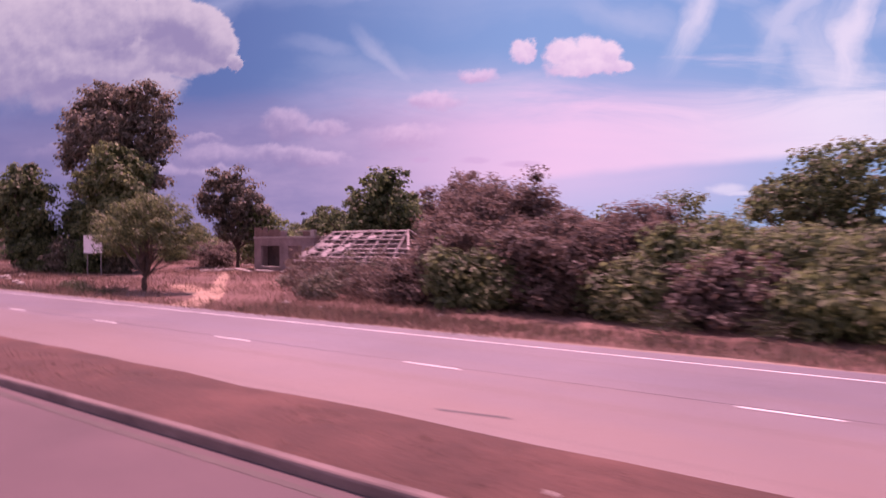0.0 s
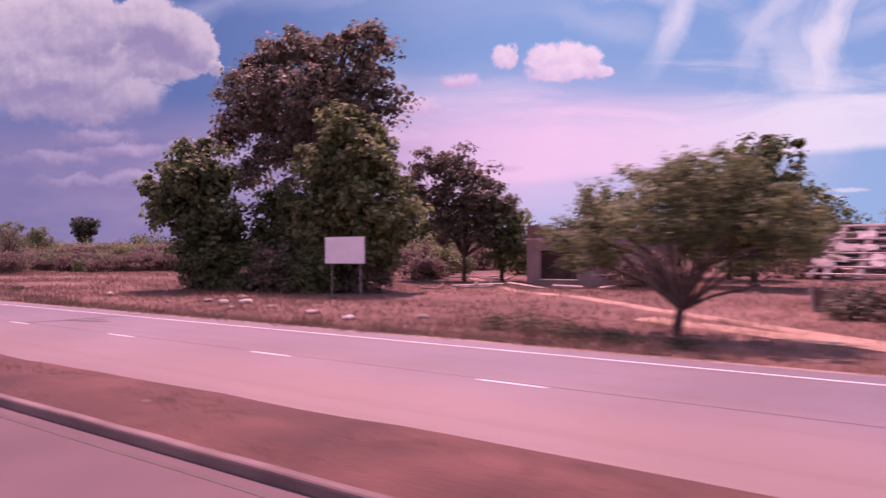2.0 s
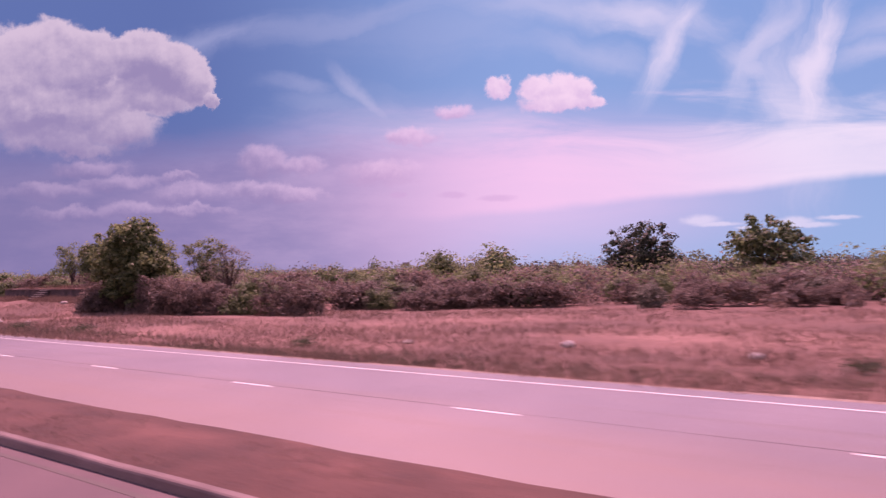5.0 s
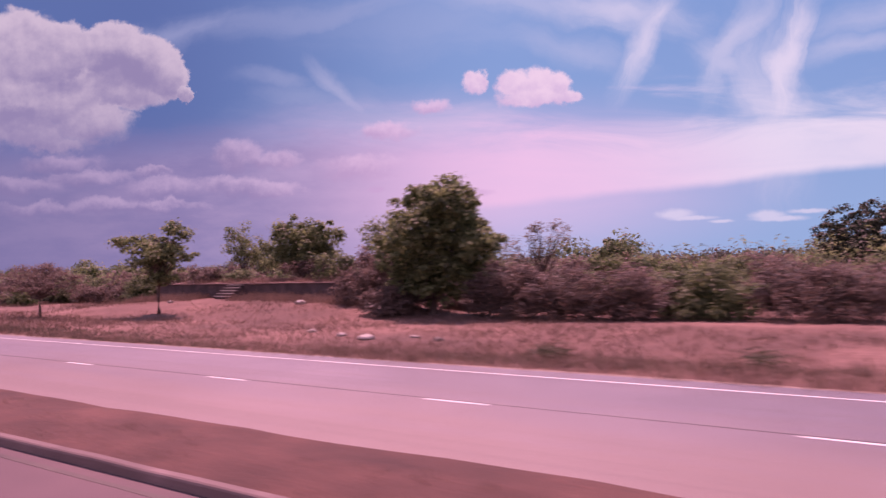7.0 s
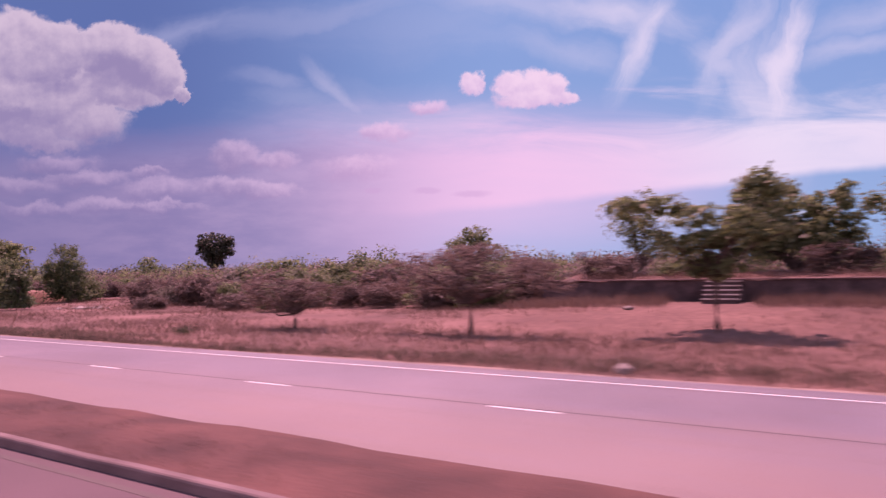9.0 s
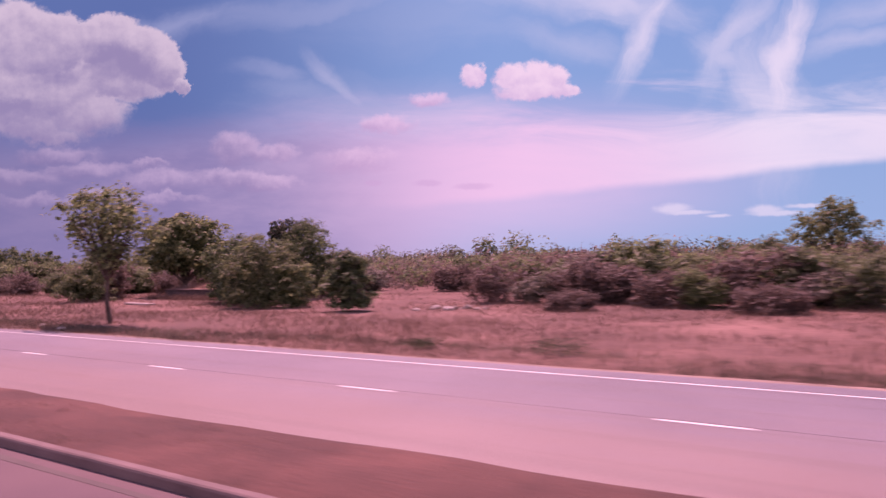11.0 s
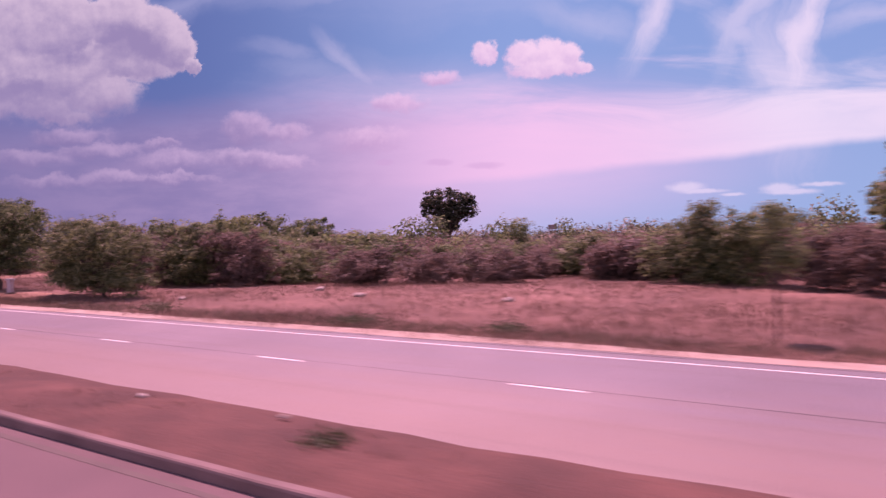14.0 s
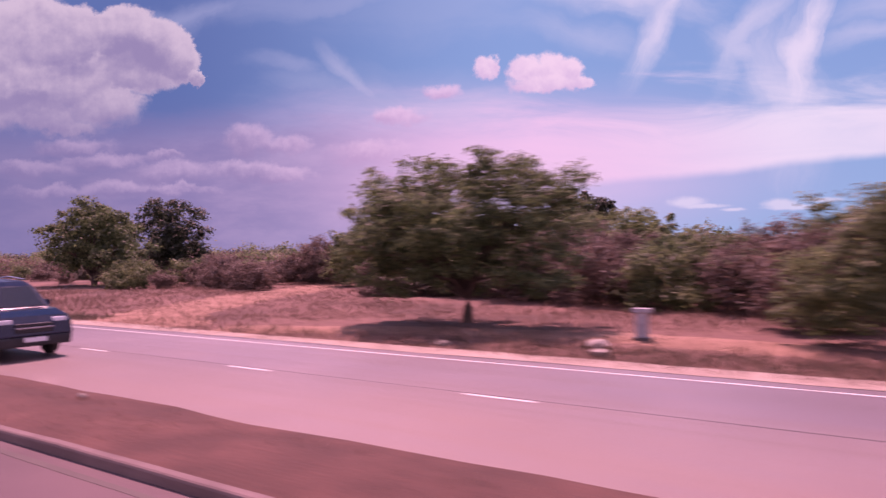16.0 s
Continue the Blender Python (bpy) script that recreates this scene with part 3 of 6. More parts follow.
tagged(slab_mesh("ground", verts, faces, M_SOIL, True), "dry red earth with sparse straw-coloured grass", "ground", kind="structure")

Y_KERB, Y_SOIL, Y_DASH, Y_EDGE = 4.89, 7.49, 10.91, 14.24


def strip(name, y0, y1, z, mat, label, category, wobble=0.0, x0=-700.0, x1=300.0, step=1.0, thick=0.1, seed=0, taper=0.0):
    """A long flat body along x with side faces, its edges a little ragged."""
    rng = rnd(seed)
    n = int((x1 - x0) / step) + 1
    v, f = [], []
    wa = wb = 0.0
    for i in range(n):
        x = x0 + i * step
        wa, wb = 0.8 * wa + rng.normal() * wobble * 0.6, 0.8 * wb + rng.normal() * wobble * 0.6
        ya, yb = y0 + wa, y1 + wb
        if taper:
            ya = yb - (yb - ya) * min(1.0, (x1 - x) / taper + 0.02)
        v += [(x, ya, z - thick), (x, ya, z), (x, yb, z), (x, yb, z - thick)]
        if i:
            a, b = 4 * (i - 1), 4 * i
            f += [(a, b, b + 1, a + 1), (a + 1, b + 1, b + 2, a + 2), (a + 2, b + 2, b + 3, a + 3)]
    return tagged(slab_mesh(name, v, f, mat), label, category, kind="structure")


strip("road", Y_SOIL - 0.35, Y_EDGE + 0.82, 0.0, M_ASPHALT, "sun-bleached grey asphalt of the far carriageway", "road", 0.0, step=50)
strip("road_near", -5.5, Y_KERB, 0.0, M_OWN, "dusty asphalt of the near carriageway", "road", 0.0, step=50)
strip("shoulder", Y_EDGE + 0.78, Y_EDGE + 1.15, -0.02, M_SHOULDER, "dusty pale road shoulder beside the asphalt", "shoulder", 0.07, seed=3)
strip("dusty_shoulder", Y_EDGE + 0.66, Y_EDGE + 1.55, 0.006, M_DUST, "broad pale sandy shoulder beside the asphalt", "shoulder", 0.09, seed=12, x0=-360, x1=-212, taper=26.0)
strip("edge_strip", Y_EDGE + 0.52, Y_EDGE + 0.58, 0.003, M_SEAM, "thin dark strip along the edge of the asphalt", "road joint", 0.014, thick=0.002, seed=13, step=1.0, x0=-360, x1=-230, taper=20.0)
strip("edge_joint", Y_EDGE + 0.075, Y_EDGE + 0.105, 0.003, M_SEAM, "thin dark tar joint beside the edge line", "road joint", 0.008, thick=0.002, seed=9, step=2.0)
strip("edge_line", Y_EDGE - 0.05, Y_EDGE + 0.05, 0.005, M_PAINT, "continuous white painted edge line", "road marking", 0.004, thick=0.004, seed=4)
strip("joint", Y_DASH + 0.10, Y_DASH + 0.125, 0.003, M_SEAM, "thin dark tar joint along the lane line", "road joint", 0.012, thick=0.002, seed=5, step=2.0)
strip("near_line", Y_KERB - 0.33, Y_KERB - 0.22, 0.004, M_WORN, "worn dusty edge line beside the kerb", "road marking", 0.01, thick=0.003, seed=6)

# kerb with a rounded nose, then the soil of the median that spills on to the far lane
prof = [(0.0, -0.1), (0.0, 0.11), (0.012, 0.135), (0.035, 0.15), (0.14, 0.152), (0.15, 0.145), (0.15, -0.1)]
v, f = [], []
kx = list(np.arange(-700.0, 301.0, 1.0))
rng = rnd(8)
for i, x in enumerate(kx):
    dz = rng.normal() * 0.004
    v += [(x, Y_KERB + py, pz + (dz if pz > 0 else 0)) for py, pz in prof]
    if i:
        a, b = len(prof) * (i - 1), len(prof) * i
        f += [(a + k, b + k, b + k + 1, a + k + 1) for k in range(len(prof) - 1)]
tagged(slab_mesh("kerb", v, f, M_KERB), "weathered concrete kerb along the median", "kerb", kind="structure")
v, f = [], []
cross = [(0.15, 0.125), (0.5, 0.14), (0.9, 0.15), (1.4, 0.13), (1.9, 0.08), (2.3, 0.035), (2.58, 0.006), (2.66, -0.03)]
edge = 0.0
for i, x in enumerate(kx):
    edge = 0.75 * edge + rng.normal() * 0.05
    for k, (py, pz) in enumerate(cross):
        e = edge if k >= 5 else 0.0
        bumpy = noise.noise(Vector((x * 0.7, py * 2.0, 1.0))) * 0.035 if 0 < k < 6 else 0.0
        v.append((x, Y_KERB + py + e, pz + bumpy))
    if i:
        n = len(cross)
        a, b = n * (i - 1), n * i
        f += [(a + k, b + k, b + k + 1, a + k + 1) for k in range(n - 1)]
tagged(slab_mesh("median", v, f, M_MEDIAN, True), "brown bare soil median with short dead grass", "median", kind="structure")

# lane dashes, each its own plate of paint
bm = box(bmesh.new(), -0.0, 1.42, -0.048, 0.048, 0.0, 0.005)
me_dash = bpy.data.meshes.new("lane_dash")
bm.to_mesh(me_dash)
bm.free()
me_dash.materials.append(M_PAINT)
for i in range(-62, 12):
    dash = new("lane_dash", me_dash)
    dash.location = (-9.16 + 6.66 * i, Y_DASH, 0.0005)
    tagged(dash, "white painted lane dash on asphalt", "road marking", "lane dashes", "structure")

# tar patches across the outer lane
for pts, w, name in ((((-54.9, 11.0), (-54.4, 12.3), (-53.8, 14.9)), 0.15, "tar_patch"), (((-54.4, 12.2), (-53.3, 12.5), (-52.4, 12.7)), 0.22, "tar_patch"), (((-54.2, 12.9), (-53.0, 13.0)), 0.16, "tar_patch"), (((-6.2, 8.1), (-5.0, 8.3)), 0.1, "tar_patch"), (((-27.5, 8.0), (-26.4, 8.25)), 0.1, "tar_patch")):
    v = []
    for i, p in enumerate(pts):
        a, b = Vector(pts[max(i - 1, 0)]), Vector(pts[min(i + 1, len(pts) - 1)])
        s = Vector((-(b - a).y, (b - a).x)).normalized() * w * (0.5 if i in (0, len(pts) - 1) else 1.0)
        v += [(p[0] + s.x, p[1] + s.y, 0.0035), (p[0] - s.x, p[1] - s.y, 0.0035)]
    tagged(slab_mesh(name, v, [(2 * i, 2 * i + 1, 2 * i + 3, 2 * i + 2) for i in range(len(pts) - 1)], M_SEAM), "dark tar patch on the asphalt", "road patch", kind="structure")


def trail(name, pts, w, label, seed=0, mat=None):
    """A trodden track that lies on the ground."""
    rng = rnd(seed)
    line = []
    for a, b in zip(pts, pts[1:]):
        n = max(2, int(math.dist(a, b) / 0.6))
        line += [(a[0] + (b[0] - a[0]) * k / n, a[1] + (b[1] - a[1]) * k / n) for k in range(n)]
    line.append(pts[-1])
    for _ in range(6):
        line = [line[0]] + [tuple((p[j] + 2 * q[j] + r[j]) / 4 for j in (0, 1)) for p, q, r in zip(line, line[1:], line[2:])] + [line[-1]]
    v, f = [], []
    for i, p in enumerate(line):
        a, b = Vector(line[max(i - 1, 0)]), Vector(line[min(i + 1, len(line) - 1)])
        s = Vector((-(b - a).y, (b - a).x)).normalized()
        for k in (-1.0, -0.5, 0.0, 0.5, 1.0):
            q = Vector(p) + s * k * w * rng.uniform(0.8, 1.2)
            v.append((q.x, q.y, height(q.x, q.y) + (0.03 if abs(k) < 0.9 else -0.02)))
        if i:
            f += [(5 * (i - 1) + k, 5 * i + k, 5 * i + k + 1, 5 * (i - 1) + k + 1) for k in range(4)]
    return tagged(slab_mesh(name, v, f, mat or M_SAND, True), label, "path", kind="structure")


trail("footpath", ((-60, 48), (-52, 38.5), (-47, 33.3), (-41, 29.2), (-36, 25.2), (-30.5, 21.3), (-26.5, 18), (-24.0, 15.4)), 0.5, "pale trodden sandy footpath to the road", 1)
trail("footpath", ((-24.8, 15.4), (-28.0, 19.2), (-33.0, 21.4), (-36.5, 23.0)), 0.8, "pale sandy patch where the footpath meets the road", 2)
trail("track", ((-299, 15.4), (-303.5, 18), (-307, 23), (-311.0, 30), (-316, 42), (-320, 50)), 3.0, "bare red earth track leading away from the road", 3, M_EARTH)
trail("track", ((-296.5, 16.6), (-290, 19.5), (-283, 20.6), (-277, 19.8)), 1.5, "bare red earth under the wide acacia", 4, M_EARTH)

# ---- grown things by the first ruins ----
tree("tall_tree", "tall old tree with open grey-brown crown and bare top limb", -63.2, 33.6,
     [(-2.2, 0, 14.8, 4.0, 3.6, 3.2), (2.8, 0.5, 14.9, 3.2, 3.2, 2.6), (0.4, 0, 12.4, 5.6, 4.6, 2.6), (-5.4, 0, 12.8, 2.8, 2.6, 2.2), (-8.2, 0, 13.0, 2.4, 2.2, 2.0), (-6.8, 0, 15.6, 2.4, 2.2, 1.8), (-9.4, 0, 11.0, 1.7, 1.6, 1.2), (-4.8, 0, 9.6, 2.2, 2.0, 1.3), (-6.6, 0, 8.2, 1.9, 1.6, 1.2), (-2.4, 0, 7.4, 1.5, 1.3, 0.8), (1.8, 0, 7.8, 1.6, 1.4, 1.1), (-1.6, 0, 9.2, 2.6, 2.2, 1.4), (4.6, 0, 11.6, 2.8, 2.6, 2.6), (3.6, 0, 8.6, 3.0, 2.6, 2.0), (5.4, 0, 16.6, 1.3, 1.2, 0.7), (-0.8, 0, 16.7, 2.4, 2.0, 1.2), (-4.2, 0, 16.8, 2.0, 1.8, 1.2)],
     9.0, 0.85, 800, 32, 0.46, 0.34, M_OLD, 11, shell=0.4, tips=44, slim=0.38, split=True)
tree("broad_tree", "broad leafy tree beside the tall old tree", -66.6, 26.4,
     [(-0.4, 0, 6.9, 2.7, 2.6, 2.0), (-2.7, 0, 6.6, 1.8, 1.8, 1.5), (-3.2, 0, 5.2, 1.5, 1.6, 1.1), (-1.6, 0, 4.4, 2.3, 2.2, 1.6), (1.4, 0, 7.2, 1.9, 1.8, 1.9), (-0.8, 0, 8.4, 1.8, 1.7, 1.4), (1.6, 0, 4.2, 2.2, 2.2, 2.0), (1.0, 0, 2.2, 2.6, 2.4, 1.6)], 2.0, 0.24, 520, 34, 0.36, 0.32, M_MANGO, 12, tips=18, slim=0.38, split=True)
tree("broad_tree", "broad green tree behind the white board", -56.6, 29.4,
     [(0.2, 0, 7.0, 3.1, 3.0, 3.0), (-1.6, 0, 4.8, 2.4, 2.6, 2.4), (2.4, 0, 4.8, 2.9, 2.6, 2.8), (0.3, 0, 9.4, 2.3, 2.0, 1.6), (2.4, 0, 7.6, 1.8, 1.8, 1.4), (0.4, 0, 2.4, 3.4, 2.8, 1.6)], 1.8, 0.28, 620, 34, 0.38, 0.32, M_GREEN, 13, tips=18, slim=0.38, split=True)
tree("leafy_tree", "low dark leafy tree filling the big grove", -61.4, 29.8,
     [(0.8, 0, 5.0, 2.2, 2.2, 1.6), (-1.2, 0, 5.2, 2.1, 2.0, 1.3), (-1.0, 0, 3.6, 2.4, 2.2, 1.4), (0, 0, 2.0, 3.2, 2.6, 1.6)], 1.2, 0.2, 320, 32, 0.34, 0.28, M_MANGO, 10, tips=12)
tree("slender_tree", "slender half-bare tree with reddish leaves", -56.3, 41.7,
     [(-3.0, 0, 8.7, 1.7, 1.6, 1.4), (-4.6, 0, 7.2, 1.6, 1.5, 1.2), (-3.4, 0, 6.0, 1.8, 1.6, 1.2), (-0.6, 0, 8.6, 1.9, 1.8, 1.6), (1.0, 0, 7.2, 2.0, 1.8, 1.5), (1.9, 0, 5.6, 2.5, 2.2, 1.9), (-1.2, 0, 6.0, 1.9, 1.8, 1.6), (-1.2, 0, 3.8, 1.8, 1.6, 1.2), (2.6, 0, 3.4, 2.2, 2.0, 1.4)], 2.0, 0.18, 450, 28, 0.34, 0.28, M_OLD, 14, tips=26, slim=0.36, split=True)
tree("leafy_tree", "full green tree beside the slender half-bare tree", -53.6, 42.6,
     [(0, 0, 3.9, 2.3, 2.2, 1.9), (0.9, 0, 2.2, 2.0, 2.0, 1.7), (-0.6, 0, 5.6, 1.5, 1.4, 1.2)], 1.4, 0.16, 240, 30, 0.32, 0.26, M_GREEN, 24, tips=16, slim=0.36)
tree("acacia", "small feathery acacia beside the footpath", -34.5, 19.5,
     [(-0.4, 0, 3.5, 2.9, 2.6, 1.4), (2.3, 0.2, 3.0, 1.9, 1.9, 1.2), (-2.6, 0, 2.7, 1.6, 1.7, 1.0), (0.6, 0, 4.4, 1.8, 1.6, 0.8)], 0.9, 0.15, 470, 44, 0.26, 0.12, M_ACACIA, 15, tips=24, flat=0.5, lean=(0.15, 0), split=True, sprays=60, spray=0.9)
tree("round_tree", "round dark mango tree behind the ruined hut", -36.3, 41.0,
     [(0, 0, 5.2, 3.2, 3.0, 2.7), (1.6, 0, 3.8, 2.4, 2.4, 2.0), (-1.4, 0, 3.6, 2.2, 2.2, 1.8), (0.4, 0, 7.2, 1.9, 1.8, 1.2), (-2.2, 0, 5.6, 1.5, 1.5, 1.3)], 1.6, 0.22, 380, 30, 0.34, 0.3, M_MANGO, 16, slim=0.38)
tree("round_tree", "round dark tree standing far off", -88.0, 85.0, [(0, 0, 5.8, 4.8, 4.6, 3.0)], 2.4, 0.3, 150, 26, 0.45, 0.5, M_MANGO, 17, split=True)
tree("round_tree", "round dark tree standing far off", -26.3, 110.0, [(0, 0, 4.4, 1.9, 1.9, 1.8)], 1.6, 0.2, 60, 22, 0.35, 0.45, M_MANGO, 18)
tree("small_tree", "small feathery tree above the thicket", -12.7, 42.0, [(0, 0, 4.4, 1.9, 1.8, 1.5), (0.6, 0, 3.0, 1.6, 1.5, 1.2)], 1.8, 0.12, 90, 26, 0.3, 0.18, M_ACACIA, 19)
tree("leafy_tree", "leafy green tree behind the thicket", -3.6, 35.0, [(0.4, 0, 5.2, 2.8, 2.6, 2.0), (-2.2, 0, 4.4, 1.8, 1.8, 1.4), (0, 0, 3.2, 2.6, 2.4, 1.4)], 1.4, 0.2, 330, 28, 0.3, 0.24, M_MANGO, 20)
tree("leafy_tree", "leafy green tree behind the thicket", 2.4, 31.0, [(0, 0, 4.4, 2.8, 2.6, 2.2), (2.0, 0, 3.4, 2.2, 2.0, 1.8)], 1.4, 0.2, 240, 28, 0.3, 0.2, M_MANGO, 21)
tree("leafy_tree", "flat-topped tree behind the thicket", -5.0, 40.0, [(0, 0, 5.2, 2.2, 2.0, 1.2), (-2.4, 0, 4.4, 1.8, 1.8, 1.1)], 2.2, 0.16, 170, 26, 0.28, 0.18, M_ACACIA, 22)
tree("leafy_tree", "slim leafy tree behind the roofless house", -56.2, 67.5, [(0, 0, 6.6, 2.6, 2.6, 2.4), (-1.4, 0, 4.4, 2.2, 2.2, 1.6)], 2.4, 0.2, 150, 24, 0.38, 0.3, M_MANGO, 23)
for k, (x, y, hh, ww) in enumerate(((-46.8, 48.0, 6.6, 3.0), (-43.0, 50.0, 7.4, 3.2), (-39.0, 47.5, 7.2, 2.8), (-34.0, 52.0, 5.4, 3.0), (-28.0, 49.0, 5.0, 3.0))):
    tree("leafy_tree", "leafy tree in the row behind the roofless house", x, y, [(0, 0, hh * 0.66, ww, ww, hh * 0.32), (ww * 0.4, 0, hh * 0.4, ww * 0.8, ww * 0.8, hh * 0.25)], hh * 0.25, 0.16, 170, 26, 0.34, 0.25, (M_MANGO, M_ACACIA, M_GREEN)[k % 3], 30 + k, group="trees behind the house")

# thicket along the road
THICKET = ((-18.6, 25.8, 4.6, 2.6, 0), (-15.6, 23.8, 4.1, 3.0, 0), (-12.2, 23.6, 3.7, 3.0, 0), (-9.2, 25.0, 3.3, 2.8, 0), (-6.2, 23.0, 3.0, 2.6, 1), (-3.4, 22.6, 2.8, 2.6, 1), (-0.6, 22.2, 2.8, 2.4, 2),
           (2.0, 21.6, 3.8, 2.6, 1), (4.8, 21.6, 4.2, 2.6, 1), (7.6, 22.0, 4.4, 2.8, 2), (-20.5, 30.0, 6.6, 2.8, 0), (-15.2, 29.0, 4.7, 2.8, 0), (-2.0, 27.0, 2.9, 3.0, 2), (10.8, 22.2, 4.6, 3.0, 1), (-22.8, 33.4, 6.8, 2.6, 0), (-26.4, 36.4, 6.4, 2.2, 0), (-19.9, 28.4, 5.6, 2.0, 0),
           (-17.2, 22.6, 2.6, 2.2, 0), (-13.8, 21.6, 2.4, 2.4, 2), (-10.6, 22.0, 3.0, 2.4, 0), (-7.6, 21.4, 2.2, 2.2, 2), (-4.8, 20.8, 2.0, 2.0, 0), (-1.6, 20.4, 2.0, 2.2, 1), (1.2, 20.0, 2.2, 2.2, 2), (-17.0, 27.4, 5.4, 2.6, 0), (-11.2, 27.6, 4.1, 2.8, 0), (-7.0, 27.0, 3.4, 2.8, 2))


def bush(name, label, x, y, h, w, mat, seed, leaf=0.13, clumps=200, per=26, stems=4, twigs=16, group="", shell=0.55, hollow=0.3, sprays=0, spray=0.8):
    rng = rnd(seed)
    lobes = [(0, 0, h * 0.45, w, w * 0.9, h * 0.45), (w * 0.55, 0.1, h * 0.30, w * 0.65, w * 0.7, h * 0.34), (-w * 0.5, -0.1, h * 0.33, w * 0.66, w * 0.7, h * 0.36), (w * 0.1, 0, h * 0.74, w * 0.6, w * 0.5, h * 0.26), (0, -w * 0.3, h * 0.16, w * 0.9, w * 0.7, h * 0.18)]
    if mat is M_DRY:
        leaf, per = leaf * 0.78, int(per * 1.45)
    for _ in range(4):
        a, q = rng.uniform(0, math.tau), rng.uniform(0.25, 0.42)
        lobes.append((w * 0.75 * math.cos(a), w * 0.6 * math.sin(a), h * rng.uniform(0.35, 0.82), w * q, w * q, h * q * 0.7))
    return tree(name, label, x, y, lobes, h * 0.12, 0.03 + 0.012 * h, clumps, per, hollow, leaf, mat, seed, shell=shell, tips=twigs, bark=M_TWIG, stems=stems, category="bush", group=group, sprays=sprays, spray=spray)


for k, (x, y, h, w, c) in enumerate(THICKET):
    bush("thicket_bush", ("dry reddish-brown thicket bush beside the road", "dusty green thicket bush beside the road", "olive thicket bush mixed with dead twigs")[c], x, y, h, w, (M_DRY, M_GREEN, M_ACACIA)[c], 50 + k, 0.17, 430, 32, 5, 26, "roadside thicket", sprays=40, spray=0.8)
for k, (x, y, h, w) in enumerate(((-40.6, 36.8, 2.4, 1.5), (-42.4, 37.2, 1.6, 1.2), (-30.4, 26.6, 1.2, 1.2), (-28.4, 25.8, 2.1, 1.6), (-26, 25.6, 1.9, 1.6), (-23.6, 25.2, 2.1, 1.7), (-21.2, 23.6, 2.4, 1.8), (-19.4, 21.6, 1.8, 1.6), (-22.6, 21.2, 1.2, 1.2), (-25, 22.8, 1.4, 1.2))):
    bush("low_bush", "low dry bush in front of the ruins", x, y, h, w, (M_DRY, M_DRY, M_OLD)[k % 3], 80 + k, 0.11, 90, 22, 4, 12, "bushes by the hut", hollow=0.22)
for k, (x, y, h, w) in enumerate(((-68.6, 28.4, 1.8, 1.5), (-66.4, 27.0, 2.6, 2.0), (-63.4, 26.8, 2.8, 2.0), (-60.4, 27.0, 3.0, 2.0), (-57.4, 27.6, 2.9, 2.0), (-54.8, 29.0, 2.2, 1.6), (-64.8, 29.6, 3.6, 2.4), (-58.8, 29.8, 3.8, 2.4))):
    bush("undergrowth", "dark dense undergrowth below the big trees", x, y, h, w, (M_MANGO, M_OLD)[k % 2], 100 + k, 0.16, 150, 28, 4, 12, "undergrowth of the big trees")

# ---- trees further along ----
tree("round_tree", "round dark mango tree in the open scrub", -109.5, 104.0, [(0, 0, 5.8, 6.4, 6.0, 4.2), (0.6, 0, 3.6, 5.6, 5.2, 2.6)], 2.0, 0.4, 480, 30, 0.45, 0.42, M_SHADY, 131)
tree("mango_tree", "full round mango tree with yellow-green top", -129.2, 31.6,
     [(0, 0, 4.8, 3.5, 3.0, 2.7), (-1.4, 0, 3.4, 2.6, 2.4, 2.1), (1.6, 0, 3.6, 2.6, 2.4, 2.2), (0.5, 0, 6.4, 2.1, 1.9, 1.4), (0, 0, 1.8, 2.8, 2.2, 1.4)], 1.2, 0.22, 700, 34, 0.3, 0.26, M_GREEN, 132, slim=0.36, split=True)
tree("layered_tree", "thin tree with layered spreading branches", -147.9, 27.0,
     [(-2.4, 0, 4.7, 1.9, 1.6, 0.55), (0.8, 0, 4.0, 2.4, 1.7, 0.7), (-0.6, 0, 3.2, 1.9, 1.5, 0.6), (1.8, 0, 5.2, 1.2, 1.0, 0.7), (0.2, 0, 2.4, 1.4, 1.2, 0.5)], 2.0, 0.12, 190, 22, 0.28, 0.24, M_GREEN, 133, tips=24, flat=0.45, slim=0.36, split=True, sprays=24, spray=0.8)
tree("leafy_tree", "open leafy tree on the old terrace", -146.2, 38.6, [(-1.2, 0, 4.5, 2.2, 2.0, 1.7), (1.9, 0, 4.3, 1.9, 1.7, 1.5), (-1.6, 0, 3.0, 1.9, 1.7, 1.2), (1.4, 0, 2.9, 1.7, 1.6, 1.0)], 1.4, 0.14, 320, 26, 0.32, 0.26, M_GREEN, 134, tips=24, slim=0.36)
tree("leafy_tree", "small leafy tree on the old terrace", -154.4, 39.6, [(0, 0, 4.6, 1.8, 1.8, 1.5), (0.6, 0, 3.2, 1.4, 1.4, 1.0)], 1.8, 0.12, 120, 24, 0.28, 0.18, M_GREEN, 135)
tree("leafy_tree", "half-bare tree behind the mango tree", -126.2, 39.5, [(0.8, 0, 4.7, 1.7, 1.6, 1.3), (-0.8, 0, 3.2, 2.2, 2.2, 1.5)], 1.6, 0.10, 90, 18, 0.3, 0.16, M_OLD, 136, tips=34)
tree("leafy_tree", "slim leafy tree behind the terrace", -140.5, 42.0, [(0, 0, 4.6, 2.2, 2.0, 1.6), (0.6, 0, 3.0, 2.0, 2.0, 1.3)], 1.8, 0.12, 170, 24, 0.3, 0.19, M_GREEN, 137)
